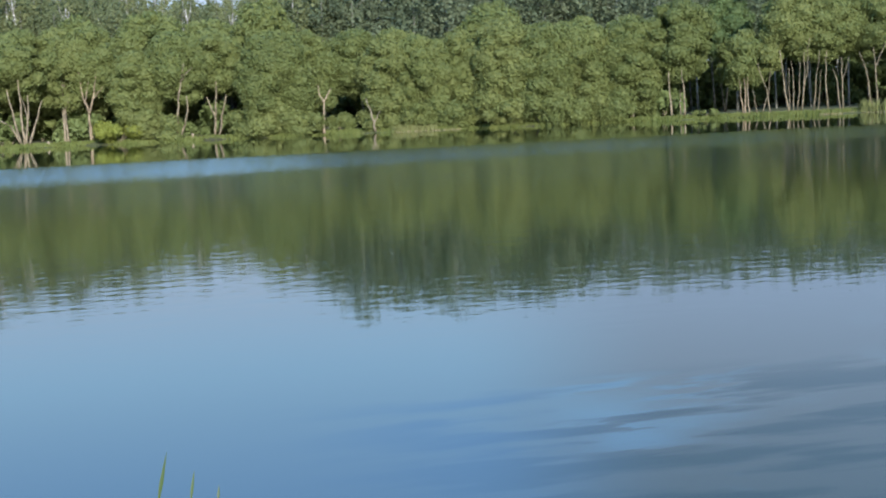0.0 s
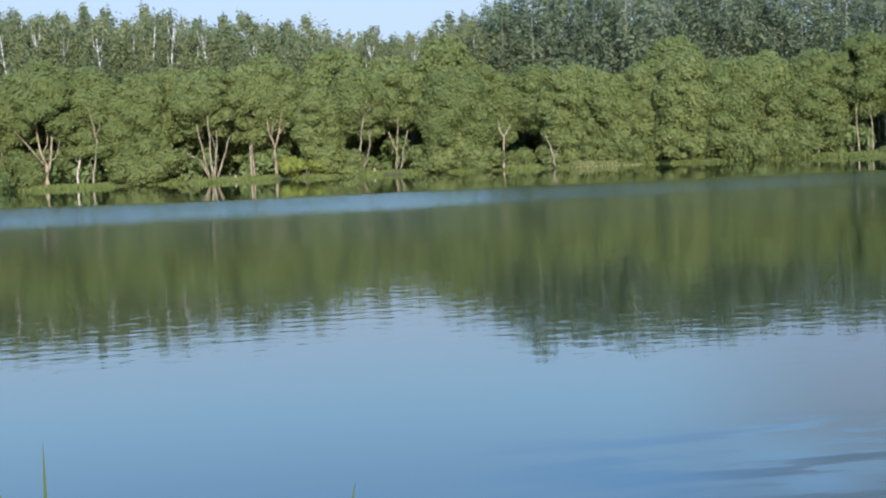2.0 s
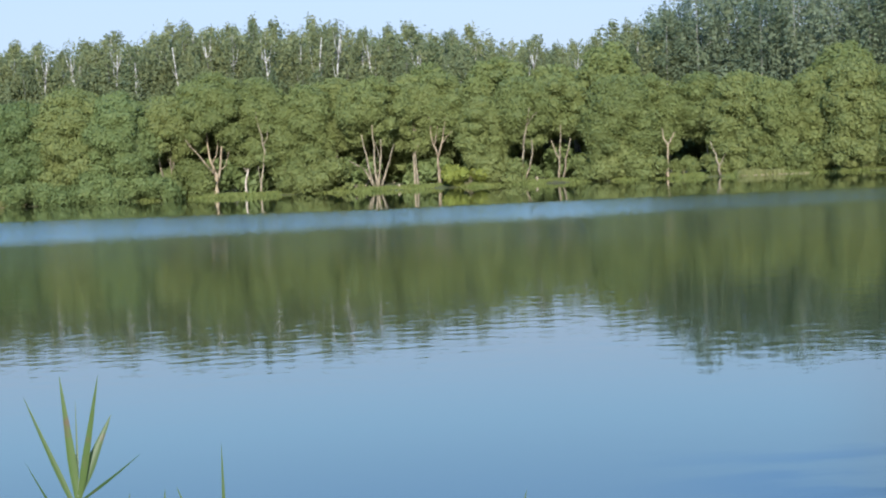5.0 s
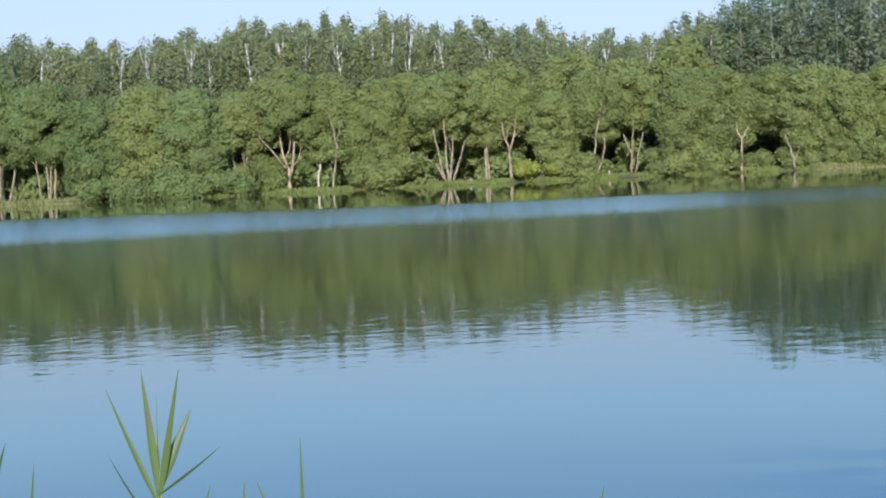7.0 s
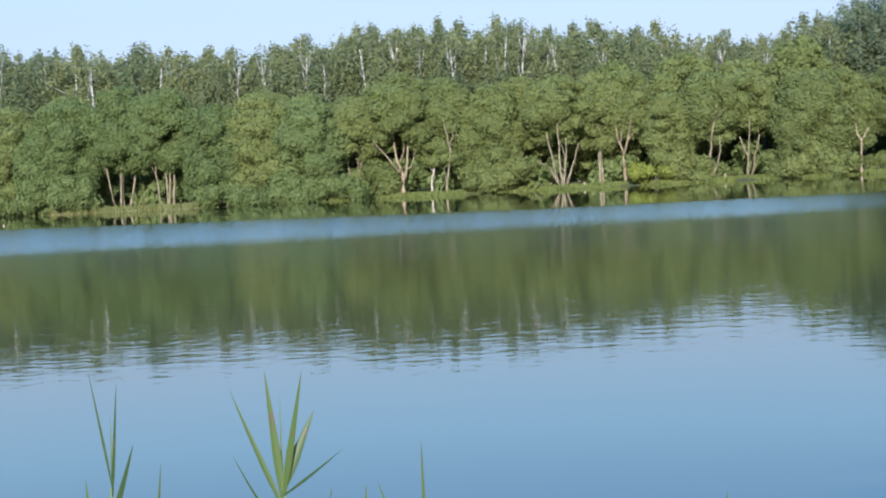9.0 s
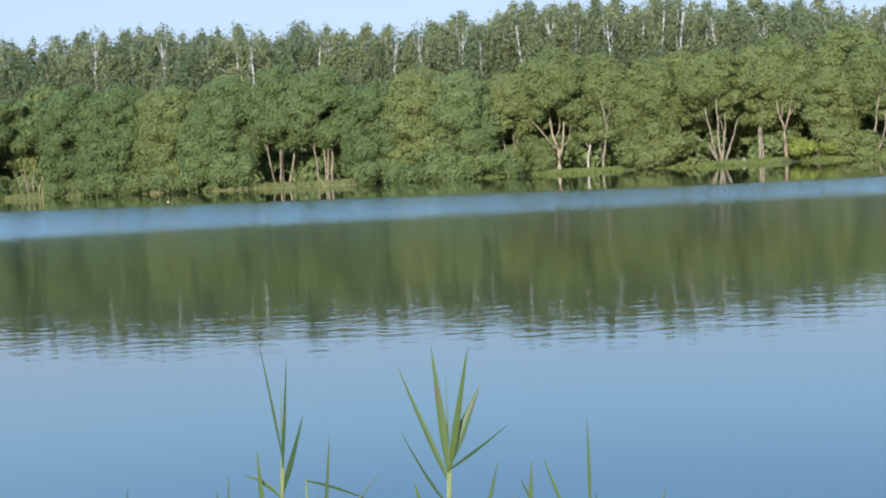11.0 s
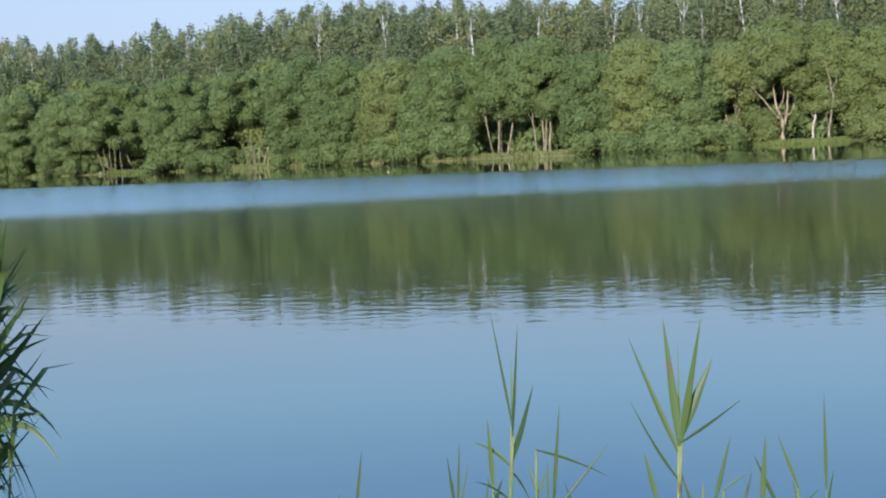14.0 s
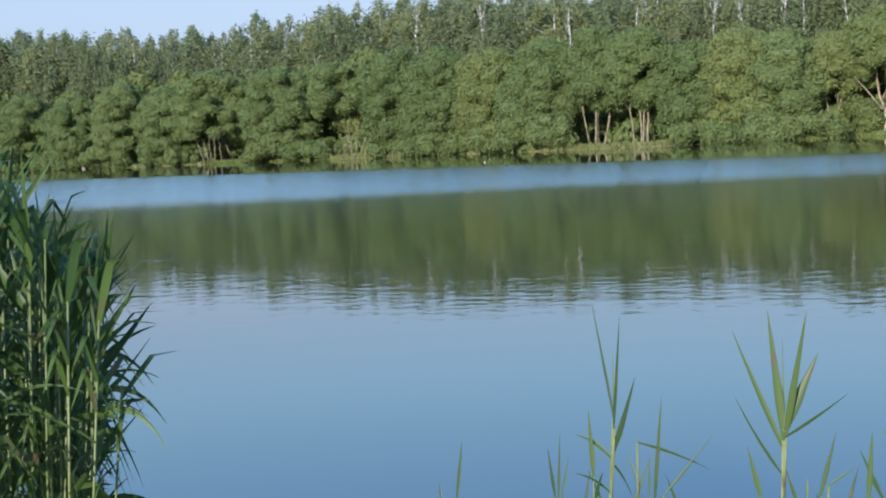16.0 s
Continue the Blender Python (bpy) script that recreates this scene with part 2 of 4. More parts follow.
# ---- geometry helpers ----
def place(az, d, z=0.0):
    """Plan point at a heading (degrees, to the left) and a distance from the viewer's spot."""
    return Vector((-math.sin(radians(az)) * d, math.cos(radians(az)) * d, z))


def shore(az):
    """Distance of the far waterline."""
    return (108 + 0.075 * max(0.0, az - 8) ** 2 * (1 if az < 40 else (40 - 8) ** 2 / (az - 8) ** 2)
            + 0.01 * max(0.0, -az - 15) ** 2 + 0.5 * math.sin(az * 1.3) + 0.35 * math.sin(az * 3.1 + 1))


def mesh_object(name, verts, faces, mat, parent=None, label="", smooth=False):
    me = bpy.data.meshes.new(name)
    me.from_pydata([tuple(v) for v in verts], [], [tuple(q) for q in faces])
    me.materials.append(mat)
    if smooth:
        me.shade_smooth()
    ob = new(name, me)
    if parent:
        ob.parent = parent
    if label:
        ob["label"] = label
    return ob


def part(name, bm, mat, parent, label=""):
    me = bpy.data.meshes.new(name)
    bm.to_mesh(me)
    bm.free()
    me.materials.append(mat)
    me.shade_smooth()
    ob = new(name, me)
    ob.parent = parent
    if label:
        ob["label"] = label
    return ob


def tube(points, radii, sides=7):
    """A bent, tapering tube with closed ends: verts, faces."""
    verts, faces, n = [], [], len(points)
    for i, p in enumerate(points):
        d = (points[min(i + 1, n - 1)] - points[max(i - 1, 0)]).normalized()
        u = d.orthogonal().normalized()
        w = d.cross(u)
        for k in range(sides):
            a = 2 * math.pi * k / sides
            verts.append(p + (u * math.cos(a) + w * math.sin(a)) * radii[i])
    for i in range(n - 1):
        for k in range(sides):
            a, b = i * sides + k, i * sides + (k + 1) % sides
            faces.append((a, b, b + sides, a + sides))
    faces.append(tuple(range(sides))[::-1])
    faces.append(tuple(range((n - 1) * sides, n * sides)))
    return verts, faces


def bent(rng, start, end, sway, n=6):
    pts = []
    bow = Vector((rng.uniform(-1, 1), rng.uniform(-1, 1), 0)) * sway * 1.3
    for i in range(n):
        s = i / (n - 1)
        k = math.sin(s * math.pi) * sway * 0.3
        pts.append(start.lerp(end, s) + bow * math.sin(s * math.pi) + Vector((rng.uniform(-k, k), rng.uniform(-k, k), 0)))
    return pts


BALL = bmesh.new()
bmesh.ops.create_icosphere(BALL, subdivisions=1, radius=1)
BALL_V = np.array([v.co[:] for v in BALL.verts])
BALL_F = np.array([[v.index for v in q.verts] for q in BALL.faces])
BALL.free()


def inner_leaves(rng, c, s, n, size):
    """Larger leaf sprays inside a lobe, turned every way: the corners of n quads."""
    p = c + rng.standard_normal((n, 3)) * 0.3 * s
    t, b = rng.standard_normal((n, 3)), rng.standard_normal((n, 3))
    t /= np.linalg.norm(t, axis=1)[:, None]
    b = np.cross(t, b)
    b /= np.linalg.norm(b, axis=1)[:, None]
    return np.stack([p - t * size, p - b * size, p + t * size, p + b * size], 1).reshape(-1, 3)


def clumps(rng, centres, sizes, per, leaf, core=0.78, up=0.15, wild=0.7, hang=0.0, fuzz=(0.74, 0.46)):
    """A crown: on each lobe many small leaf sprays round a shaggy inner mass. Returns verts, faces arrays."""
    V, F, o = [], [], 0
    for c, s in zip(centres, sizes):
        s = np.asarray(s)
        if core:
            V.append(inner_leaves(rng, np.asarray(c), s * 0.85, 7, core * 0.5 * s.mean()))
            F.append(np.arange(28).reshape(-1, 4) + o)
            o += 28
        n = int(per * (s[0] * s[1] + s[0] * s[2] + s[1] * s[2]) / 3)
        d = rng.standard_normal((n, 3))
        d /= np.linalg.norm(d, axis=1)[:, None]
        p = np.asarray(c) + d * s * (fuzz[0] + fuzz[1] * rng.random(n) ** 1.6)[:, None]
        nrm = d + rng.standard_normal((n, 3)) * wild + np.array([0, 0, up])
        nrm /= np.linalg.norm(nrm, axis=1)[:, None]
        t = np.cross(nrm, rng.standard_normal((n, 3)))
        if hang:
            t = t * (1 - hang) + np.cross(np.cross(nrm, [0, 0, 1.0]), nrm) * hang
            t += 1e-4
        t /= np.linalg.norm(t, axis=1)[:, None]
        b = np.cross(nrm, t)
        h = leaf * (0.6 + 0.8 * rng.random(n))[:, None]
        V.append(np.stack([p + t * h, p - t * h * 0.6 + b * h * 0.5, p - t * h * 0.6 - b * h * 0.5], 1).reshape(-1, 3))
        idx = np.arange(3 * n).reshape(-1, 3) + o
        F.append(np.column_stack([idx, idx[:, 2]]))
        o += 3 * n
    return np.concatenate(V), np.concatenate(F)


BALL = bmesh.new()
bmesh.ops.create_icosphere(BALL, subdivisions=2, radius=1)
CORE_V = np.array([v.co[:] for v in BALL.verts])
CORE_F = np.array([[v.index for v in q.verts] for q in BALL.faces])
BALL.free()


def foliage_heads(rng, heads, per, leaf, knobs=15, wild=0.4, up=0.12, core=0.84, turned_away=None):
    """Billowing heads of foliage: each is knobbly, closed by an inner mass, and covered with small pointed leaves.
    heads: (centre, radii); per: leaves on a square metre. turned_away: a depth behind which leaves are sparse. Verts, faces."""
    V, F, o = [], [], 0
    C, R = np.array([c for c, _ in heads]), np.array([r for _, r in heads])
    for i, (c, r) in enumerate(zip(C, R)):
        knob = rng.standard_normal((knobs, 3))
        knob /= np.linalg.norm(knob, axis=1)[:, None]

        def surface(d):
            lift = np.exp((d @ knob.T - 1) * 17)
            return 0.86 + 0.2 * lift.max(1), knob[lift.argmax(1)], lift.max(1)

        cv, cf = (CORE_V, CORE_F) if r.max() > 1.3 else (BALL_V, BALL_F)
        k, _, _ = surface(cv)
        V.append(c + cv * r * (k * core * (1 + 0.04 * rng.standard_normal(len(k))))[:, None])
        F.append(np.column_stack([cf, cf[:, 2]]) + o)
        o += len(cv)
        n = int(per * 4.19 * (r[0] * r[1] + r[0] * r[2] + r[1] * r[2]))
        d = rng.standard_normal((n, 3))
        d /= np.linalg.norm(d, axis=1)[:, None]
        k, near, lift = surface(d)
        p = c + d * r * (k + rng.uniform(-0.07, 0.07, n) + 0.22 * (rng.random(n) < 0.12) * rng.random(n))[:, None]
        keep = np.ones(n, bool)
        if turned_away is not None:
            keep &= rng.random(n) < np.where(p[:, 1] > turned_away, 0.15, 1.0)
        close = np.where(np.linalg.norm((C - c), axis=1) < R.max(1) + r.max())[0]
        for j in close:
            if j != i:
                q = (p - C[j]) / R[j]
                keep &= (q * q).sum(1) > 0.8 ** 2
        p, d, near, lift = p[keep], d[keep], near[keep], lift[keep]
        n = len(p)
        if not n:
            continue
        nrm = d * 0.7 + (d - near) * (1.5 * (lift > 0.1))[:, None] + rng.standard_normal((n, 3)) * wild + np.array([0, 0, up])
        nrm /= np.linalg.norm(nrm, axis=1)[:, None]
        t = np.cross(nrm, rng.standard_normal((n, 3)))
        t /= np.linalg.norm(t, axis=1)[:, None]
        b = np.cross(nrm, t)
        h = leaf * (0.6 + 0.8 * rng.random(n))[:, None]
        V.append(np.stack([p + t * h, p - t * h * 0.6 + b * h * 0.55, p - t * h * 0.6 - b * h * 0.55], 1).reshape(-1, 3))
        idx = np.arange(3 * n).reshape(-1, 3) + o
        F.append(np.column_stack([idx, idx[:, 2]]))
        o += 3 * n
    return np.concatenate(V), np.concatenate(F)


def array_mesh(name, V, F, mat, parent=None, label=""):
    """Quads from arrays; a quad whose last two corners agree becomes a triangle."""
    tri = F[:, 2] == F[:, 3]
    me = bpy.data.meshes.new(name)
    loops = np.where(tri, 3, 4)
    keep = np.ones(F.shape, bool)
    keep[tri, 3] = False
    me.vertices.add(len(V))
    me.vertices.foreach_set("co", V.astype(np.float32).ravel())
    me.loops.add(int(loops.sum()))
    me.loops.foreach_set("vertex_index", F[keep].astype(np.int32))
    me.polygons.add(len(F))
    me.polygons.foreach_set("loop_start", np.concatenate([[0], np.cumsum(loops)[:-1]]).astype(np.int32))
    me.update(calc_edges=True)
    me.materials.append(mat)
    ob = new(name, me)
    if parent:
        ob.parent = parent
    if label:
        ob["label"] = label
    return ob


# ---- ground and water ----
def ground_height(x, y):
    d, az = math.hypot(x, y), math.degrees(math.atan2(-x, y))
    far = d - shore(max(-75.0, min(75.0, az)))
    near = 1.1 + 0.004 * x * x - y + 0.15 * math.sin(x * 1.7)
    s = max(far * 0.9, near * 0.35)
    if s < 0:
        return max(-1.4, s * 0.35)
    return (0.55 if y < 6 else 0.24) * (1 - math.exp(-s / 0.6)) + 0.012 * min(s, 60)


def build_ground():
    rings = [0.0] + [0.6 * 1.22 ** i for i in range(12)] + [10, 20, 40, 60, 80, 92]
    rings += [98 + 1.0 * i for i in range(16)] + [116 + 4 * i for i in range(20)] + [210, 260, 340, 500, 800, 1400, 2600, 4500]
    n = 240
    verts = [(0, 0, ground_height(0, 0))]
    for r in rings[1:]:
        for k in range(n):
            a = 2 * math.pi * k / n
            verts.append((r * math.cos(a), r * math.sin(a), ground_height(r * math.cos(a), r * math.sin(a))))
    faces = [(0, 1 + k, 1 + (k + 1) % n) for k in range(n)]
    for i in range(len(rings) - 2):
        for k in range(n):
            a, b = 1 + i * n + k, 1 + i * n + (k + 1) % n
            faces.append((a, a + n, b + n, b))
    tagged(mesh_object("ground", verts, faces, SOIL, smooth=True), "grassy earth bank and lake bed round the water", "ground", kind="structure")


build_ground()
bm = bmesh.new()
bmesh.ops.create_grid(bm, x_segments=40, y_segments=40, size=1)
for v in bm.verts:
    v.co = (v.co.x * 190, 90 + v.co.y * 92, 0)
wm = bpy.data.meshes.new("water")
bm.to_mesh(wm)
bm.free()
wm.materials.append(WATER)
tagged(new("water", wm), "calm dark green lake water with a ruffled lane", "lake", kind="structure")


# ---- trees ----
def willow(az, back, height, width, base=0.12, stems=None, seed=0, leaves=WILLOW, wood=WILLOW_BARK,
           label="round-crowned green willow on the lake bank", thick=0.088, dense=1.0, group="willows on the far bank", boughs=()):
    """A broad willow: stems from one foot, forked limbs, and a crown of round leafy lobes.
    stems: for each, how far it stands off the middle and how far its top leans, in metres."""
    height *= 1.03
    rng = np.random.default_rng(seed + 1000)
    pr = random.Random(seed)
    foot = place(az, shore(az) + back)
    tree = new("willow")
    tree.location = (foot.x, foot.y, ground_height(foot.x, foot.y) - 0.05)
    tree.rotation_euler = (0, 0, radians(az))
    tagged(tree, label, "tree", group)
    lift = height * base
    crown_h = height - lift
    if stems is None:
        stems = [(pr.uniform(-.35, .35), pr.uniform(-.9, .9)) for _ in range(pr.choice((1, 2, 2, 3)) + (1 if base > .25 else 0))]
    for line, r0 in boughs:
        line = [Vector(p) for p in line]
        pts = [line[0].lerp(line[1], k / 3) for k in range(3)] + [line[1].lerp(line[2], k / 3) for k in range(4)]
        pts = [p + Vector((pr.uniform(-.05, .05), pr.uniform(-.05, .05), 0)) for p in pts]
        v, f = tube(pts, [r0 * (0.85 - 0.095 * k) for k in range(7)], 8)
        mesh_object("trunk" if line[0].z < 0.1 else "limb", v, f, wood, tree, smooth=True)
    for off, lean in stems:
        top = Vector((off + lean, pr.uniform(-0.5, 0.1), height * 0.66))
        pts = bent(pr, Vector((off * 0.6, pr.uniform(-.2, .2), -0.1)), top, 0.17, 8)
        r0 = thick * pr.uniform(0.75, 1.2) * (0.8 if base > .4 else 1)
        v, f = tube(pts, [r0 * (1.3 if i == 0 else 1) * (1 - 0.1 * i) for i in range(8)])
        trunk = mesh_object("trunk", v, f, wood, tree, smooth=True)
        for k in range(3):
            p = pts[(5 if base > .38 else 3) + min(k, 2)]
            side = 1 if (k + (off > 0)) % 2 else -1
            e = p + Vector((side * pr.uniform(0.2, 0.75), pr.uniform(-0.6, 0.5), pr.uniform(1.1, 2.0)))
            v, f = tube(bent(pr, p, e, 0.1, 5), [r0 * 0.42 * (1 - 0.17 * i) for i in range(5)], 6)
            mesh_object("limb", v, f, wood, trunk, smooth=True)
    # the crown: billowing heads over a dome, each head knobbly with small leafy lobes
    half, small = width / 2, min(1.0, width / 4.6)
    heads = []
    m = int(20 + width * crown_h * 0.75)
    for i in range(m):
        u = 1 - 1.9 * (i + 0.3) / m
        a = i * 2.39996 + pr.uniform(-.6, .6)
        w = math.sqrt(1 - u * u) if u > 0 else 1.0 - 0.25 * u * u
        r = pr.choice((0.5, 0.65, 0.8, 0.95, 1.15)) * pr.uniform(0.9, 1.1) * small
        c = np.array([math.cos(a) * w * (half - r * 0.8) * pr.uniform(.88, 1.04), math.sin(a) * w * (half - r * 0.8) * pr.uniform(.8, 1.04),
                      lift + crown_h * 0.5 + u * (crown_h * 0.5 - r * 0.75) + pr.uniform(-.25, .25)])
        c[2] = max(c[2], lift + r * 0.72)
        heads.append((c, np.array([pr.uniform(1.0, 1.35), pr.uniform(1.0, 1.2), pr.uniform(.72, .92)]) * r))
    if base > 0.2:  # the lower crown stands behind the stems, the upper hangs over them
        for c, r in heads:
            c[1] += 0.6 * half * min(1.0, max(0.0, (lift + 0.36 * crown_h - c[2]) / (0.2 * crown_h)))
    for k in range(3):
        heads.append((np.array([(k - 1) * half * 0.45, 0.45 * half if base > 0.2 else 0.1, lift + crown_h * (0.45 + 0.12 * (k == 1))]),
                      np.array([half * 0.5, half * 0.62, crown_h * (0.36 if lift > 0.5 else 0.4)])))
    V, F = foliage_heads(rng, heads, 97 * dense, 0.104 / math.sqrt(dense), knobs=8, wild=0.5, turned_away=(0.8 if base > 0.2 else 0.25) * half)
    array_mesh("crown", V, F, leaves, tree)
    return tree


BANK = [  # heading, set back, height, width, clear trunk share, stems
    (-35.9, 2.2, 8.4, 5.2, .36, ((-.6, -.5), (.3, .6))), (-34.4, 2.2, 8.3, 4.4, .26, ((-.8, -.3), (.4, .4), (.1, .9))), (-27.6, 9, 9, 4.4, .4, None),
    (-24, 1.2, 7.4, 4.6, .0, None), (-22.2, 1, 7.3, 4.8, .0, None), (-20.7, 1, 7.1, 4.4, .0, None), (-19.3, 1.2, 7.6, 4.8, .0, None),
    (-17.5, 2.4, 6.9, 4.2, .16, ((-.3, .2), (.5, .3))), (-16.1, 1.2, 6.7, 4.2, .05, None), (-13.5, 4.0, 7.2, 4.8, .27, ((1.3, -.6),)),
    (-10.5, 1.3, 7.3, 5, .0, None), (-5.3, 1.3, 6.3, 3.8, .08, None), (-2.6, 2.4, 7.8, 4, .24, ((.1, .2), (.5, -.4))),
    (0.2, 2.4, 8, 4.4, .22, ((0, -.1),)), (1.5, 1.6, 7.6, 4.8, .05, None), (6.6, 1.8, 7.2, 4.8, .28, ((-.3, -.6), (0, 0), (.4, .2))),
]
for i, row in enumerate(BANK):
    willow(*row, seed=(i if i < 10 else 30 + i), leaves=SHADY_WILLOW if row[1] > 8 else WILLOW, thick=0.066 if row[0] < -26 else 0.08)


def bough(r, *line):
    """A stem or limb through three points (aside, up), each a little further towards the water."""
    return tuple((x, -.35 - .3 * z, z) for x, z in line), r


# the willows whose stems show: a fan of five, a forked one, two pairs, and three that stand before their crowns
willow(-1.15, 1.6, 7.9, 5.6, .36, (), 48, boughs=(
    bough(.1, (-.1, -.1), (-.85, 1.4), (-1.9, 2.1)), bough(.13, (-.15, -.1), (-.5, 1.7), (-.95, 3.9)), bough(.13, (.05, -.1), (-.05, 2.1), (-.12, 4.6)),
    bough(.11, (.15, -.1), (.35, 1.7), (.5, 3.5)), bough(.12, (.3, -.1), (.8, 1.4), (1.4, 3.1)), bough(.06, (.35, 1.6), (.25, 2.4), (.05, 3.3))),
       label="willow with five stems fanning out of one foot")
willow(-3.6, 2, 8.0, 4.4, .3, (), 46, wood=TAN_BARK, boughs=(
    bough(.19, (0, -.1), (-.05, 1.1), (-.1, 2.2)), bough(.1, (-.1, 2.0), (-.5, 3.6), (-.65, 5.2)), bough(.1, (-.05, 2.0), (.35, 3.4), (.55, 5.0)),
    bough(.06, (-.3, 2.9), (-.1, 3.8), (.05, 4.8)), bough(.05, (.2, 2.9), (.6, 3.5), (1.0, 3.9))), label="willow with a reddish forked trunk")
willow(-6.85, 1.8, 7.4, 4.4, .3, (), 44, boughs=(
    bough(.15, (-.2, -.1), (-.1, 1.2), (.0, 2.8)), bough(.11, (.0, -.1), (.55, 1.5), (.65, 3.0)), bough(.09, (.0, 2.6), (.2, 3.7), (.5, 5.3)),
    bough(.05, (.3, 4.1), (.75, 4.7), (1.1, 5.0))), label="willow with a pair of pale leaning stems")
willow(-8.2, 2, 7.7, 4.3, .34, (), 43, boughs=(
    bough(.13, (-.05, -.1), (.0, 1.5), (-.55, 2.9)), bough(.09, (.0, 1.4), (.1, 2.6), (.2, 4.0)), bough(.11, (.2, -.1), (.5, 1.5), (.85, 3.0))),
       label="willow with a pair of pale leaning stems")


def before(r, depth, *line):
    """A stem that stands in front of its own crown."""
    return tuple((x, -depth, z) for x, z in line), r


willow(-11.6, 3.4, 7.4, 5.2, .1, (), 41, wood=TAN_BARK, boughs=(
    before(.14, 3.0, (1.3, -.1), (1.32, 1.2), (1.35, 2.3)), before(.085, 3.0, (1.35, 2.1), (1.15, 2.6), (.95, 3.4)), before(.085, 3.0, (1.35, 2.1), (1.65, 2.6), (1.9, 3.1))),
       label="willow with one tan forked stem before its crown")
willow(-15.0, 2.8, 7.0, 4.9, .1, (), 40, boughs=(
    before(.11, 2.2, (-1.4, -.1), (-1.6, .9), (-2.0, 2.3)), before(.06, 2.2, (-1.5, .5), (-1.3, .9), (-1.05, 1.4))), label="willow with a leaning pale stem before its crown")
willow(3.25, 3.0, 8, 4.7, .14, (), 51, boughs=(
    before(.1, 2.2, (0, -.1), (.1, 1.3), (.35, 2.9)), before(.08, 2.2, (.35, 2.7), (.25, 4.0), (-.2, 5.9)), before(.05, 2.2, (.05, .4), (-.1, 1.1), (-.15, 1.9)),
    before(.05, 2.2, (.3, 3.4), (.6, 4.0), (.75, 4.8))), label="willow with a long crooked stem before its crown")
willow(4.95, 2, 8.5, 6.6, .27, (), 64, wood=TAN_BARK, boughs=(
    (((.03, -.3, -.1), (.02, -.3, .9), (.0, -.3, 1.8)), .27), (((-.05, -.4, 1.5), (-.85, -.9, 2.6), (-2.0, -1.6, 4.0)), .1),
    (((.0, -.3, 1.6), (-.35, -.4, 2.7), (-.5, -.6, 5.4)), .13), (((.1, -.3, 1.0), (.42, -.5, 2.2), (.7, -.7, 5.6)), .14),
    (((.3, -.4, 1.7), (.8, -.7, 2.1), (1.1, -.9, 3.2)), .06), (((-.2, -.4, 2.3), (.2, -.6, 2.9), (.25, -.7, 4.0)), .07)),
       label="old willow with a thick pale forked trunk")
# the pale crooked stems on the bank's open stretch
willow(-25.8, 1.8, 8.4, 5, .26, (), 7, boughs=(
    bough(.1, (-.5, -.1), (-.56, 1.7), (-.62, 3.3)), bough(.09, (.45, -.1), (.4, 1.7), (.3, 3.4)), bough(.05, (.12, -.1), (.15, 1.0), (.2, 2.0))),
       label="willow on two slim straight pale stems")
willow(-28.25, 1.2, 5.9, 3.7, .3, (), 5, wood=TAN_BARK, boughs=(
    bough(.074, (-.1, -.1), (-.24, 1.4), (-.4, 2.8)), bough(.082, (.1, -.1), (.05, 1.4), (.0, 3.0)), bough(.066, (.3, -.1), (.26, 1.2), (.22, 2.8))),
       label="small round willow on three yellowish stems")
willow(-29.05, 1.6, 5.3, 2.6, .5, (), 9, boughs=(
    bough(.049, (-.3, -.1), (.14, 1.4), (.38, 3.2)), bough(.057, (.3, -.1), (.05, 1.7), (-.6, 3.7)), bough(.037, (-.6, -.1), (-.8, .9), (-.9, 1.8))),
       label="slight willow with thin crossing pale stems")
willow(-30.1, 2, 8.7, 4.6, .39, (), 4, boughs=(
    bough(.082, (-.4, -.1), (-.8, 2.2), (-.98, 4.5)), bough(.041, (-.4, -.1), (-.42, 1.9), (-.42, 3.2)), bough(.049, (-.14, -.1), (-.12, 2.2), (-.22, 3.6)),
    bough(.053, (.15, -.1), (.36, 2.2), (.38, 3.5)), bough(.066, (.45, -.1), (.7, 2.5), (.68, 4.3)), bough(.049, (.55, .9), (.85, 2.8), (1.05, 5.3))),
       label="tall willow of six slim crooked pale stems")
willow(-31.35, 2.3, 8.6, 4.4, .39, (), 3, boughs=(
    bough(.057, (-1.15, -.1), (-.92, 2.1), (-.7, 4.3)), bough(.041, (-.85, -.1), (-.7, 1.5), (-.6, 3.0)), bough(.074, (-.15, -.1), (-.27, 2.4), (-.2, 4.3)),
    bough(.061, (.72, -.1), (.54, 2.1), (.22, 3.0)), bough(.066, (.88, -.1), (.87, 2.3), (.86, 3.8)), bough(.037, (.88, 2.1), (1.15, 3.0), (1.35, 3.8))),
       label="tall willow of five slim pale stems")
willow(-32.95, 2.2, 8.3, 4.6, .39, (), 2, boughs=(
    bough(.066, (-.15, -.1), (-.6, 2.9), (-1.0, 4.1)), bough(.074, (.15, -.1), (.12, 3.0), (-.05, 4.4)), bough(.049, (.13, 3.0), (.4, 3.9), (.8, 4.7))),
       label="tall willow with two pale stems parting upwards")
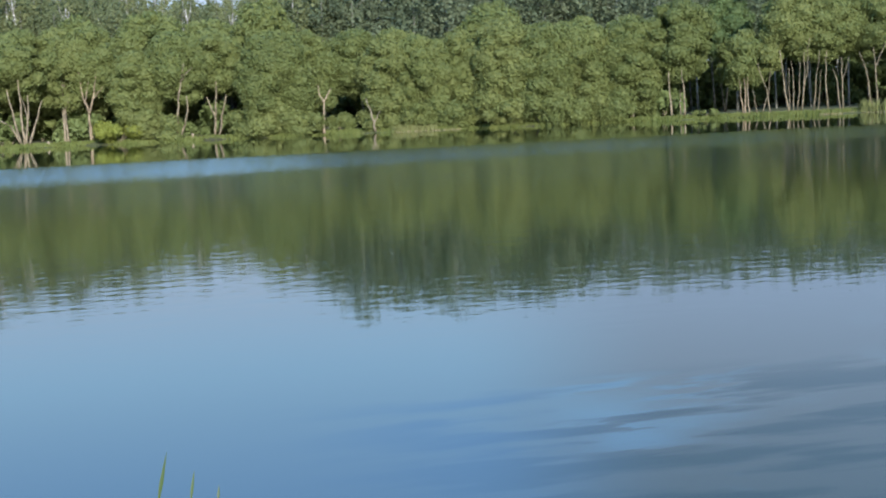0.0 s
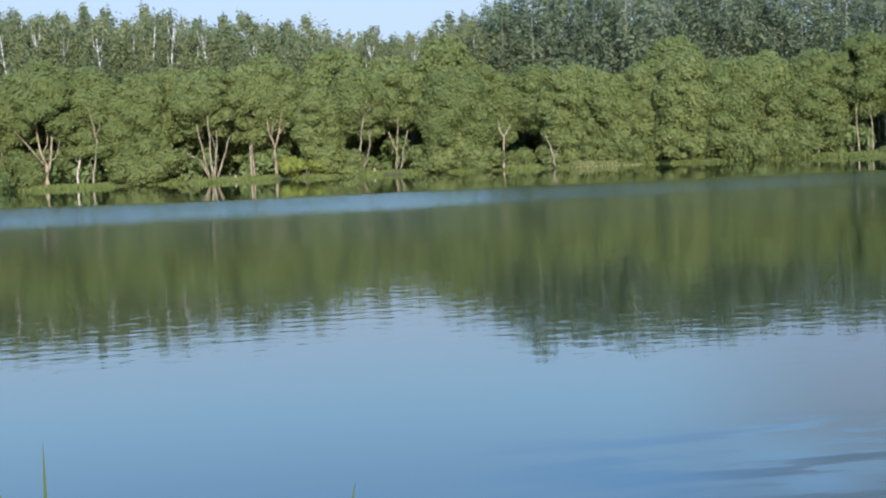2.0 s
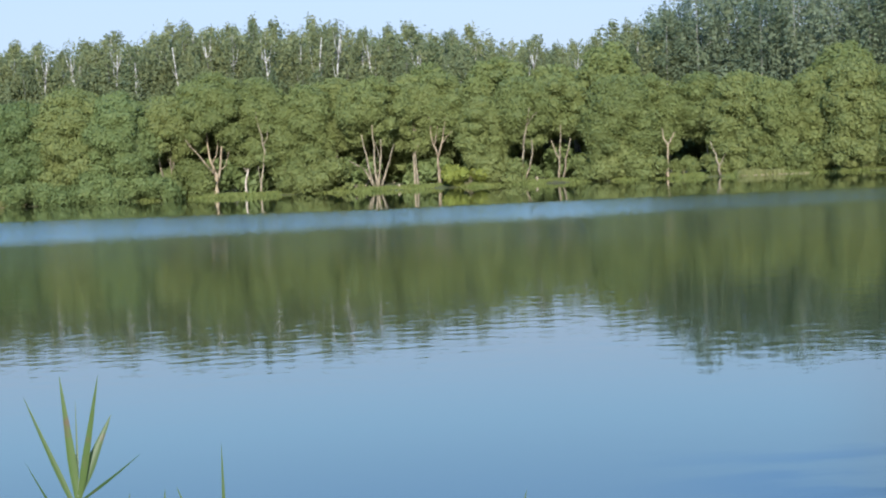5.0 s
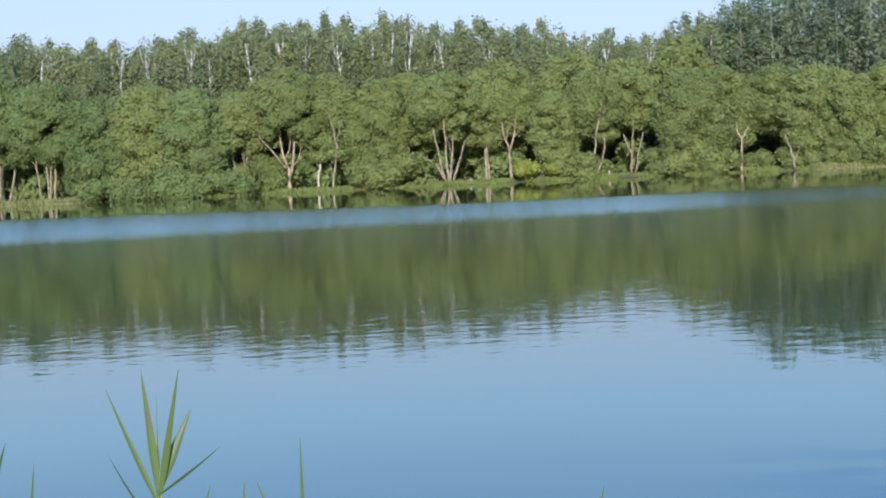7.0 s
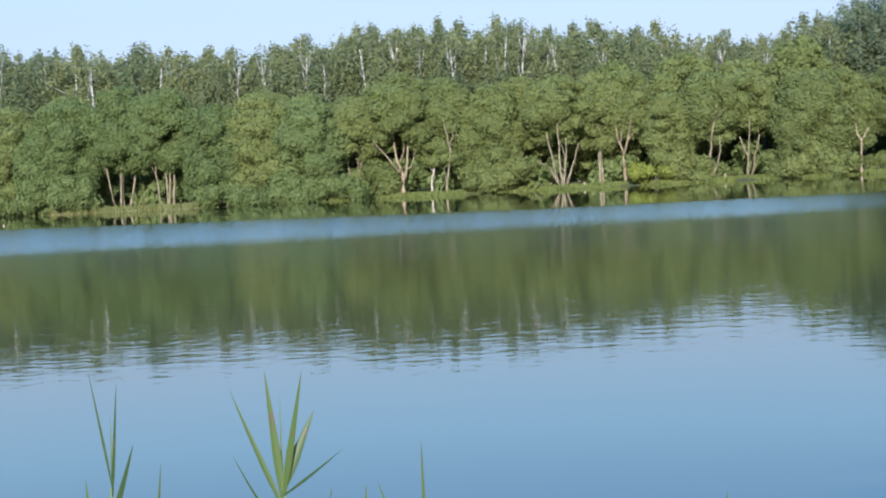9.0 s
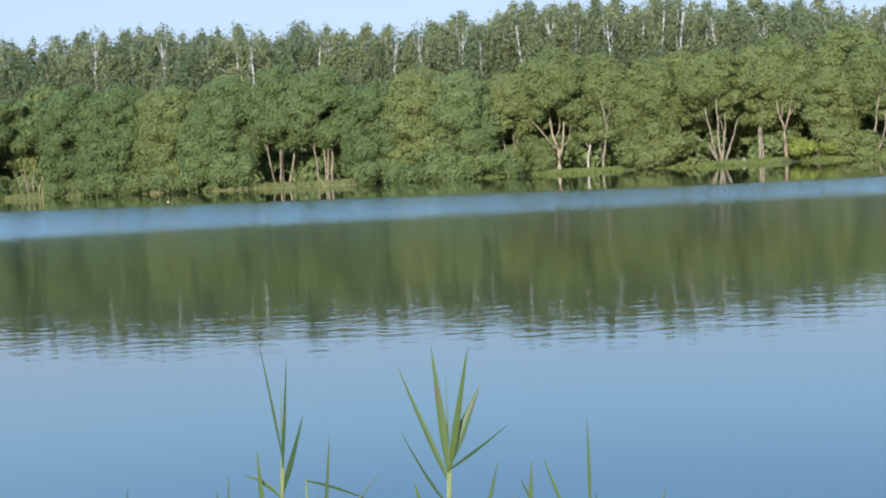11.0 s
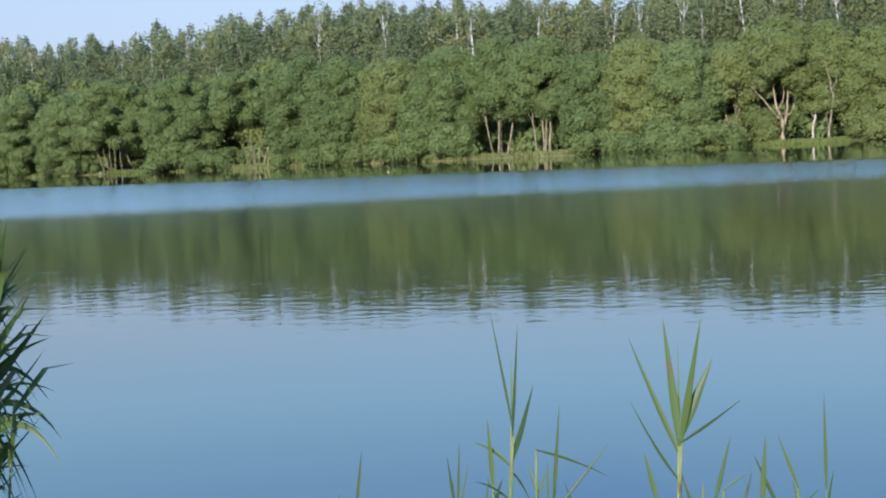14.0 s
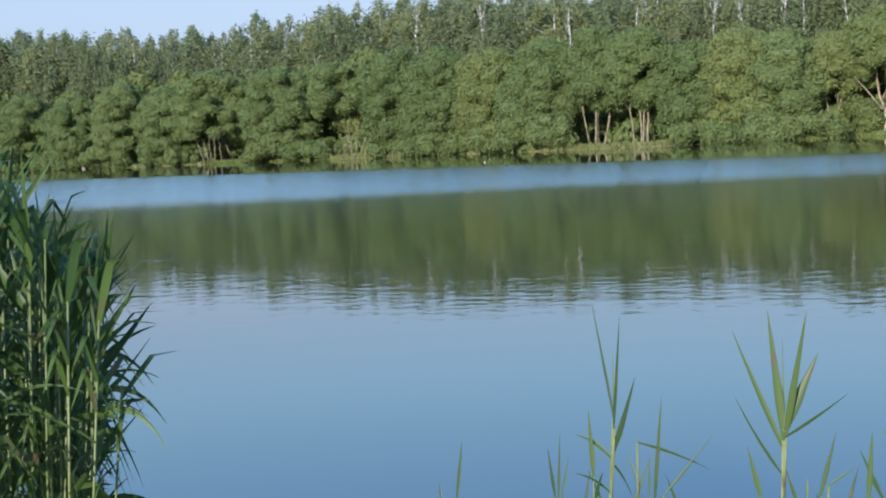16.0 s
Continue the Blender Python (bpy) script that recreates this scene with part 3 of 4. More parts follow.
LEFTWARD = [
    (8.5, 1.3, 7.3, 5.6, .0, None), (10.1, 1.4, 7.9, 6, .0, None), (12, 1.5, 7.2, 5, .02, None),
    (13.9, 2.4, 8.5, 5, .21, ((-.7, .1), (.1, -.2), (.8, .3), (.3, .7))), (15.5, 2.4, 8.8, 5.4, .21, ((-1, -.2), (0, .2), (.7, .8), (-.4, .1))),
    (17.3, 2.4, 8.2, 6.2, .16, None), (18.2, 1.1, 6.1, 5.5, .0, None), (19.5, 1.4, 7.9, 6.0, .02, None),
    (21.3, 1.5, 8.4, 6.5, .02, None), (22.1, .6, 3.9, 4.4, .0, None), (23, 1.6, 8.7, 6.7, .03, None),
    (27.5, 2, 8.1, 7.7, .03, None), (27.75, .6, 4.3, 5.0, .0, None),
]
for i, row in enumerate(LEFTWARD):
    willow(*row, seed=80 + i, leaves=WILLOW if i in (1, 7) else ALDER)
willow(25.1, 2, 8.2, 6.8, .36, (), 91, leaves=ALDER, boughs=(
    bough(.07, (-.25, -.1), (-.38, .9), (-.5, 1.9)), bough(.09, (.4, -.1), (.25, 1.4), (.1, 2.7)), bough(.08, (.7, -.1), (.87, 1.4), (1.05, 2.9)),
    bough(.1, (1.1, -.1), (1.75, 2.1), (2.45, 4.1)), bough(.05, (.3, -.1), (.15, 1.1), (-.1, 2.2))), label="willow with five pale stems leaning apart")
willow(30.1, 1.8, 8.7, 7.6, .2, (), 93, leaves=ALDER, boughs=(
    bough(.08, (-1.1, -.1), (-1.45, 1.2), (-1.85, 2.3)), bough(.07, (-.7, -.1), (-.95, 1.2), (-1.15, 2.3)), bough(.06, (-.5, -.1), (-.52, 1.2), (-.55, 2.5)),
    bough(.07, (-.1, -.1), (-.1, 1.4), (-.15, 2.5)), bough(.06, (.5, -.1), (.42, 1.3), (.4, 2.4)), bough(.07, (1.5, .4), (.85, 2.0), (.3, 3.2))),
       label="willow with a row of thin stems at the water's edge")
for i, az in enumerate((31.7, 33.4, 35.1, 36.9, 38.9, 41)):
    willow(az, 1.6, 7.8 + 0.6 * math.sin(i * 2.2), 7.0, .02, seed=100 + i, leaves=ALDER)


def dead_stem(az, back):
    """A bare bleached stem, bowed near its top, broken off short."""
    p = place(az, shore(az) + back)
    stem = new("dead_tree")
    stem.location = (p.x, p.y, ground_height(p.x, p.y) - 0.05)
    stem.rotation_euler = (0, 0, radians(az))
    tagged(stem, "bare bleached bowed tree stem on the bank", "dead tree")
    pts = [Vector((.28 - .1 * k + .05 * k * k * (1 if k < 4 else .75) - .22 * (k > 4), 0, .52 * k)) for k in range(6)]
    v, f = tube(pts, [.1, .085, .075, .07, .06, .03], 7)
    trunk = mesh_object("trunk", v, f, PALE_BARK, stem, smooth=True)
    v, f = tube([pts[3], pts[3] + Vector((-.25, 0, .3)), pts[3] + Vector((-.34, 0, .75))], [.04, .03, .015], 5)
    mesh_object("limb", v, f, PALE_BARK, trunk, smooth=True)


dead_stem(3.95, 1.2)


def stump(az, back, height):
    p = place(az, shore(az) + back)
    v, f = tube([Vector((0, 0, -.05)), Vector((.01, 0, height * .3)), Vector((.03, 0, height * .8)), Vector((.05, 0, height))],
                [.16, .12, .11, .07], 9)
    ob = mesh_object("stump", v, f, WILLOW_BARK, smooth=True)
    ob.location = (p.x, p.y, ground_height(p.x, p.y))
    tagged(ob, "short pale broken tree stump in the grass", "stump", "stumps on the bank")


stump(-7.3, .9, .34)
stump(-2.0, .7, .26)


# a second rank of willows closes the gaps between the crowns
for i in range(34):
    az = -38 + i * 2.3 + random.Random(i).uniform(-.5, .5)
    if az < -26.3 or min(abs(az - k) for k in (-13.2, -9.3, -7.8, 3.6, 14.6)) < 1.1:
        continue
    willow(az, 6.5 + (i % 3), 6.9 + 0.9 * math.sin(i * 1.9) + 0.02 * max(0, az) ** 1.3, 5.8, .1, seed=130 + i, dense=0.18,
           label="willow in the second rank behind the bank", group="willows behind the bank")

for i, (az, back, high, wide) in enumerate(((-5.9, 6, 9.0, 6.4), (-10.2, 7, 9.6, 5.6), (-18.9, 6, 8.7, 5.2), (-3.2, 8, 8.7, 5.4), (-8.2, 8, 8.6, 5.0))):
    willow(az, back, high, wide, .3, seed=180 + i, dense=0.5, label="taller willow standing behind the front rank", group="willows behind the bank")


def shrub(az, back, height, width, seed, leaves=BUSH_LEAF, label="low leafy shrub under the willows", dense=1.0):
    rng = np.random.default_rng(seed)
    pr = random.Random(seed)
    foot = place(az, shore(az) + back)
    bush = new("shrub")
    bush.location = (foot.x, foot.y, ground_height(foot.x, foot.y) - 0.05)
    bush.rotation_euler = (0, 0, radians(az))
    tagged(bush, label, "shrub", "shrubs under the trees")
    for k in range(3):
        v, f = tube(bent(pr, Vector((0, 0, -.05)), Vector((pr.uniform(-.4, .4) * width, pr.uniform(-.3, .3), height * .7)), .08, 5), [.035, .03, .025, .02, .01], 5)
        mesh_object("stem", v, f, WILLOW_BARK, bush, smooth=True)
    n = int(4 + width * height * (1.5 if dense > 0.5 else 0.9))
    centres = [np.array([rng.uniform(-.5, .5) * width * .8, rng.uniform(-.5, .5) * width * .6, 0]) for _ in range(n)]
    for c in centres:
        c[2] = height * rng.uniform(.15, .78) * (1 - (abs(c[0]) / width * 1.6) ** 2 * .5)
    heads = [(c, np.array((1, 1, .8)) * rng.uniform(.4, .8) * min(1.4, height / 1.6)) for c in centres]
    V, F = foliage_heads(rng, heads, 78 * dense, 0.11 / math.sqrt(dense), knobs=8, wild=0.5)
    array_mesh("crown", V, F, leaves, bush)
    return bush


shrub(-4.6, .3, 1.7, 3.2, 400, label="bright green rounded shrub on the water's edge")
for i, (az, back, high, wide) in enumerate(((-12.9, 2.4, 1.3, 2.0), (-14.5, 1.3, 1.9, 2.6), (-15.5, 1.1, 1.5, 2.2), (-16.9, 1.1, 1.9, 2.6), (-17.8, 1.0, 2.2, 2.4))):
    shrub(az, back, high, wide, 390 + i, WILLOW, "low willow shrub behind the grassy margin")
shrub(23.4, .2, 1.0, 1.9, 401, DRY_BUSH, "withered brown bush on the water's edge")
shrub(10.9, -.1, .8, 2.6, 402, DRY_BUSH, "withered brown bush on the water's edge")
pr = random.Random(9)
for i in range(70):
    az = -39 + i * 1.16 + pr.uniform(-.3, .3)
    shrub(az, pr.uniform(3.4, 9) + (8 if abs(az + 13.4) < 1.3 else 0) if az > -25.8 else pr.uniform(17, 20), pr.uniform(1.8, 3.6) + (1.6 if az < -25.8 else 0), pr.uniform(3.0, 4.6), 410 + i, ALDER, "dark shrub in the shade of the wood", 0.16)
k = 0
for first, last in ((-23.6, -18.7), (-16.2, -15.4), (-11.4, -9.3), (-5.9, -5.0), (0.8, 2.4), (6.0, 12.9), (17.4, 23.5), (26.0, 26.4), (27.2, 28.3), (31.4, 40.0)):
    az = first
    while az <= last:
        shrub(az, pr.uniform(-.1, .7) if az > 6 or az < -17 else pr.uniform(.3, 1.2), pr.uniform(1.6, 2.9), pr.uniform(2.8, 4.0), 500 + k,
              ALDER if az > 6 else WILLOW, "leafy willow shrub hanging over the water's edge")
        k += 1
        az += pr.uniform(.8, 1.25)
for az in (-26.8, -.2, 14.8, 29.0):
    shrub(az, .5, pr.uniform(.6, .9), pr.uniform(1.6, 2.4), 560 + int(az), WILLOW, "low willow shrub at the water's edge")


def tall_tree(name, height, width, seed, leaves, wood, label, lobes, base, open_stem=False, per=145, leaf=0.125):
    """A slim forest tree with a straight stem showing between tiers of foliage."""
    rng, pr = np.random.default_rng(seed), random.Random(seed)
    tree = new(name)
    tagged(tree, label, "tree", name + " wood behind the willows")
    v, f = tube(bent(pr, Vector((0, 0, -0.2)), Vector((pr.uniform(-.3, .3), pr.uniform(-.3, .3), height * 0.93)), 0.14, 9),
                [0.115 * (1 - 0.1 * i) for i in range(9)], 7)
    trunk = mesh_object("trunk", v, f, wood, tree, smooth=True)
    centres, sizes = [], []
    upright = name == "poplar"
    for i in range(lobes):
        s = (i + 0.5) / lobes
        z = height * (base + (0.97 - base) * s)
        w = width / 2 * min(1.0, (1.04 - s) / (0.26 if upright else 0.45)) ** (0.5 if upright else 0.8) * pr.uniform(0.75, 1.15)
        a, k = pr.uniform(0, 6.28), pr.uniform(0.25, 0.95)
        if open_stem and 0.1 < s < 0.8:
            k = max(k, 0.85)
            if i % 5 < 2:
                continue
        centres.append(np.array([math.cos(a) * w * k, math.sin(a) * w * k, z]))
        r = (0.33 + 0.2 * (1 - s)) * width / 3.4 * pr.uniform(0.6, 1.15) * (0.8 if upright else 0.95)
        if s > 0.8 and not upright:
            r *= 0.72 - 1.3 * (s - 0.8)
            centres[-1] *= np.array([0.5, 0.5, 1.0])
        sizes.append((r, r, r * (pr.uniform(2.0, 3.2) if upright else pr.uniform(1.6, 2.8))))
        if i % 28 == 6:
            e = Vector(centres[-1])
            v, f = tube([Vector((0, 0, max(0.5, z - 1.2))), Vector((e.x * 0.5, e.y * 0.5, z - 0.5)), e], [0.035, 0.025, 0.012], 5)
            mesh_object("limb", v, f, wood, trunk, smooth=True)
    V, F = clumps(rng, centres, sizes, per, leaf, core=0.4, up=0.15, wild=0.6, hang=0.5, fuzz=(0.6, 0.58))
    array_mesh("crown", V, F, leaves, tree)
    return tree


def plant_wood(kinds, spots, seed):
    pr = random.Random(seed)
    used = set()
    for az, back, h in spots:
        k = pr.randrange(len(kinds))
        src, own = kinds[k]
        d = shore(max(-60, min(60, az))) + back
        p = place(az, d)
        z = ground_height(p.x, p.y) - 0.1
        s = h / own
        m = Matrix.LocRotScale((p.x, p.y, z), Euler((0, 0, pr.uniform(0, 6.28))), None)
        if k not in used:
            used.add(k)
            c = src
            c.matrix_basis = m
        else:
            c = copy_thing(src, m)
        w = s * pr.uniform(1.05, 1.42)
        c.scale = (w, w, s)


BIRCHES = [(tall_tree("birch", 13.0, 3.7 + 0.5 * (i % 3), 200 + i, BIRCH_LEAF, BIRCH_BARK,
                      "slim white-stemmed birch behind the willows", 64 + 6 * (i % 3), 0.55, i % 3 != 1), 13.0) for i in range(6)]
ASPENS = [(tall_tree("aspen", 13.0, 3.7 + 0.4 * (i % 3), 240 + i, ASPEN_LEAF, POPLAR_BARK,
                     "slim dark green aspen in the wood behind the willows", 66, 0.55), 13.0) for i in range(4)]
POPLARS = [(tall_tree("poplar", 20.0, 6.2 + 0.5 * (i % 3), 300 + i, POPLAR_LEAF, POPLAR_BARK,
                      "tall grey-green poplar behind the willows", 78, 0.42, False, 66, 0.165), 20.0) for i in range(5)]


def slender_birch(seed, height=13.0):
    """An open birch: a crooked white stem that forks high up, thin rising limbs, and loose leafy sprays round and behind it."""
    rng, pr = np.random.default_rng(seed), random.Random(seed)
    tree = new("birch")
    tagged(tree, "slender open birch with a crooked white stem", "tree", "open birches behind the willows")
    pts, x = [], 0.0
    for k in range(11):
        pts.append(Vector((x, -0.25 - 0.03 * k, height * 0.088 * k - 0.2)))
        x += pr.uniform(-.16, .16)
    v, f = tube(pts, [0.14 * (1 - 0.075 * k) for k in range(11)], 7)
    trunk = mesh_object("trunk", v, f, BIRCH_BARK, tree, smooth=True)
    centres, sizes = [], []
    for k in range(5):
        p = pts[pr.randrange(6, 10)]
        side = -1 if k % 2 else 1
        e = p + Vector((side * pr.uniform(.15, .55), pr.uniform(-.1, .5), pr.uniform(1.0, 2.0)))
        e.z = min(e.z, height * 0.96)
        v, f = tube([p, p.lerp(e, 0.5) + Vector((side * .08, 0, -.1)), e], [0.032, 0.024, 0.01], 5)
        mesh_object("limb", v, f, BIRCH_BARK, trunk, smooth=True)
        centres.append(np.array(e))
        sizes.append((.3, .3, .75))
    for i in range(44):
        s = (i + 0.5) / 44
        z = height * (0.55 + 0.43 * s)
        w = 1.5 * min(1.0, (1.05 - s) / 0.5) * pr.uniform(0.6, 1.1)
        a = pr.uniform(-.6, 3.75) if s < 0.75 else pr.uniform(0, 6.28)
        centres.append(np.array([math.cos(a) * w + pts[min(10, int(z / height / 0.088))].x, math.sin(a) * w * .8 + .1, z]))
        r = (0.36 - 0.22 * s) * pr.uniform(0.7, 1.2)
        sizes.append((r, r, r * pr.uniform(1.8, 3.0)))
    V, F = clumps(rng, centres, sizes, 90, 0.115, core=0.3, up=0.1, wild=0.6, hang=0.5, fuzz=(0.55, 0.65))
    array_mesh("crown", V, F, BIRCH_LEAF, tree)
    return tree


def skyline(az):
    """Height of the birch wood's top as seen from the viewer, in degrees."""
    e = 5.42 + 0.25 * math.sin(az * 0.35 + 0.4) - 0.036 * max(0, az - 14) + 0.12 * math.exp(-((az + 1) / 5) ** 2) - 0.65 * math.exp(-((az + 8.6) / 3.2) ** 2)
    return e + 0.16 * math.sin(az * 2.3) + 0.12 * math.sin(az * 5.1 + 2)


pr = random.Random(5)
spots = []
for back, low, gap in ((14, .5, 1.0), (17.5, .25, .86), (22, .05, .78)):
    az = -12.5
    while az < 44:
        d = shore(min(60, az)) + back
        e = skyline(az) - low * pr.uniform(0.3, 1.0) + pr.uniform(-0.25, 0.1)
        spots.append((az, back + pr.uniform(-2, 2), EYE_HEIGHT + d * math.tan(radians(e)) - 0.6))
        az += gap * pr.uniform(0.75, 1.25)
dark = [q for q in spots if pr.random() < (0.4 if q[0] > 11 else 0.12)]
lower = []
for back, gap in ((11, 1.15), (13, 1.15)):
    az = -12.5
    while az < 44:
        d = shore(min(60, az)) + back
        e = skyline(az) - pr.uniform(0.8, 1.7)
        lower.append((az, back + pr.uniform(-1, 1), EYE_HEIGHT + d * math.tan(radians(e)) - 0.6))
        az += gap * pr.uniform(0.75, 1.25)
plant_wood(BIRCHES, [q for q in spots if q not in dark], 6)
plant_wood(ASPENS, dark + lower, 8)
OPEN_BIRCHES = [slender_birch(700 + k) for k in range(5)]
for k, az in enumerate((-8.9, -7.4, -5.1, -4.3, -3.0, -1.2, 0.1, 1.1, 1.7, 2.9, 4.2, 5.0, 5.9, 7.5, 8.3, 9.9, 11.0, 14.2, 16.6, 19.8, 22.3)):
    p = place(az, shore(az) + 10 + 0.7 * (k % 3))
    tree = OPEN_BIRCHES[k] if k < 5 else copy_thing(OPEN_BIRCHES[k % 5], Matrix())
    tree.matrix_basis = Matrix.LocRotScale((p.x, p.y, ground_height(p.x, p.y) - 0.1), Euler((0, 0, radians(az))), None)
    high = (EYE_HEIGHT + p.length * math.tan(radians(skyline(az) - pr.uniform(0.05, 0.6))) - 0.4) / 13.0
    tree.scale = (1.0 if k % 2 else -1.0, 1.0, high)
spots = []
for back, gap in ((11.5, 1.4), (16, 1.15), (22, 1.1)):
    az = -42
    while az < -11.5:
        tall = 13.7 - 0.2 * min(8.0, max(0.0, -az - 18.0))
        spots.append((az, back + pr.uniform(-2, 2), (tall + back * 0.08) * pr.uniform(0.95, 1.05) * (0.9 if az > -13.2 else 1.0)))
        az += gap * pr.uniform(0.75, 1.25)
plant_wood(POPLARS, spots, 7)


# ---- the wood goes on behind ----
def deep_wood():
    rng = np.random.default_rng(31)
    centres, sizes = [], []
    for k in range(360):
        az = -44 + 92 * (k + 0.5) / 360
        p = place(az, shore(max(-60, min(60, az))) + rng.uniform(29, 38))
        top = 11.4 + 0.8 * math.sin(az * 1.7) + rng.uniform(-1.2, 0.8)
        for z in (0.8, 2.0, 3.2, 4.4, 5.6, 6.7, 7.8, 8.8, 9.8, 11.4, 12.8, 14.2):
            if z < top:
                centres.append(np.array([p.x + rng.uniform(-.6, .6), p.y, z + rng.uniform(-.6, .6)]))
                sizes.append((1.25, 1.25, 1.6) if z < 11 else (0.75, 0.75, 1.4))
    V, F = clumps(rng, centres, sizes, 15, 0.33, core=0.95)
    tagged(array_mesh("deep_wood", V, F, BIRCH_LEAF), "shadowy undergrowth deep inside the wood", "woodland", kind="stuff")


deep_wood()


# ---- bank grass ----
def tufts(name, spans, height, seed, mat, label, count, depth):
    rng = np.random.default_rng(seed)
    V, F, o = [], [], 0
    for a0, a1 in spans:
        n = int(count * (a1 - a0))
        for k in range(n):
            az = rng.uniform(a0, a1)
            back = rng.uniform(-0.3, depth)
            p = place(az, shore(az) + back)
            z = max(-0.05, ground_height(p.x, p.y)) - 0.03
            h = height * rng.uniform(0.5, 1.2)
            a = rng.uniform(0, math.pi)
            u = np.array([math.cos(a), math.sin(a), 0]) * rng.uniform(0.025, 0.06)
            t = np.array([rng.uniform(-.12, .12), rng.uniform(-.12, .12), h])
            c = np.array([p.x, p.y, z])
            V += [c - u, c + u, c + u * 0.6 + t * 0.6, c - u * 0.5 + t]
            F.append((o, o + 1, o + 2, o + 3))
            o += 4
    return tagged(array_mesh(name, np.array(V), np.array(F), mat), label, "grass", kind="stuff")


tufts("bank_grass", [(-40, 8), (12.4, 18.6), (23.5, 34)], 0.22, 11, GRASS, "sunlit yellow-green grass along the water's edge", 620, 1.1)
tufts("sedge", [(12, 22), (23, 26.2), (-16.6, -14.9), (-36, -33.5)], 0.45, 12, SEDGE, "sedge fringe along the water's edge", 420, 0.35)
tufts("straw_stubble", [(12.4, 21), (24, 25.4), (-17.5, -15), (-40, -31), (30.5, 33)], 0.17, 13, STRAW, "low straw-pale dead stems at the waterline", 280, -0.02)
tufts("tall_grass", [(-33.5, -32.4), (24.0, 24.6)], 0.85, 14, SEDGE, "clump of tall waterside grass", 260, 0.7)


# ---- small things on the water and its edge ----
def plain(name, colour, rough):
    m, n, l, b = material(name)
    tex, r = n.new("ShaderNodeTexNoise"), None
    tex.inputs["Scale"].default_value = 14.0
    r = ramp(n, [(0.3, tuple(c * 0.75 for c in colour)), (0.7, colour)])
    l.new(tex.outputs["Fac"], r.inputs[0])
    l.new(r.outputs[0], b.inputs["Base Color"])
    b.inputs["Roughness"].default_value = rough
    return m


def turned(profile, sides=14):
    """A lathe shape from (radius, height) steps."""
    bm = bmesh.new()
    rings = [[bm.verts.new((r * math.cos(2 * math.pi * k / sides), r * math.sin(2 * math.pi * k / sides), z)) for k in range(sides)] for r, z in profile]
    for a, b in zip(rings, rings[1:]):
        for k in range(sides):
            bm.faces.new((a[k], a[(k + 1) % sides], b[(k + 1) % sides], b[k]))
    bm.faces.new(rings[0][::-1])
    bm.faces.new(rings[-1])
    return bm


WHITE_PAINT, ORANGE_PAINT = plain("white_float_paint", (0.6, 0.58, 0.53), 0.4), plain("orange_float_paint", (0.6, 0.14, 0.05), 0.4)
STONE = bark("pale_stone", (0.14, 0.125, 0.1), (0.28, 0.25, 0.2), 5.0, 1.0)
float_spot = place(19.9, 89.5, 0.0)
marker = new("float")
marker.location = float_spot
marker.scale = (0.5, 0.5, 0.5)
tagged(marker, "small white marker float with an orange cap", "buoy")
part("body", turned([(.02, -.1), (.07, -.06), (.09, 0), (.085, .06), (.05, .1)]), WHITE_PAINT, marker)
part("cap", turned([(.05, .1), (.045, .15), (.03, .2), (.012, .24)]), ORANGE_PAINT, marker, "orange cap")


def bank_stone(az, back, size, seed):
    rng = np.random.default_rng(seed)
    V = BALL_V * np.array([1.0, 0.7, 0.55]) * size * (1 + 0.13 * rng.standard_normal(len(BALL_V)))[:, None]
    ob = mesh_object("stone", V, BALL_F, STONE, smooth=True)
    p = place(az, shore(az) + back)
    ob.location = (p.x, p.y, max(0.0, ground_height(p.x, p.y)) + size * 0.15)
    ob.rotation_euler = (0, 0, radians(az + seed * 40))
    tagged(ob, "pale weathered stone at the water's edge", "stone", "stones on the bank")


for k, (az, size) in enumerate(((32.4, .34), (32.8, .3), (33.1, .24), (35.0, .3), (30.7, .26))):
    bank_stone(az, .1, size, k)


# ---- reeds in front of the viewer ----
def blade(base, tip, width, sag, fold=0.25, n=9, kink=0.0):
    """One leaf: a folded, tapering strip that arches from its base to its tip."""
    d = tip - base
    side = d.cross(Vector((0, 1, 0)))
    side = side.normalized() if side.length > 1e-6 else Vector((1, 0, 0))
    verts, faces = [], []
    for i in range(n):
        s = i / (n - 1)
        p = base + d * s + Vector((0, 0, 4 * sag * s * (1 - s) - kink * max(0.0, s - 0.5) * d.length))
        w = width * 0.4 * (0.5 + 1.6 * s if s < 0.3 else 0.98 * ((1 - s) / 0.7) ** 0.8 + 0.02)
        nrm = side.cross(d).normalized()
        verts += [p - side * w + nrm * w * fold, p, p + side * w + nrm * w * fold]
    for i in range(n - 1):
        o = i * 3
        faces += [(o, o + 1, o + 4, o + 3), (o + 1, o + 2, o + 5, o + 4)]
    return verts, faces


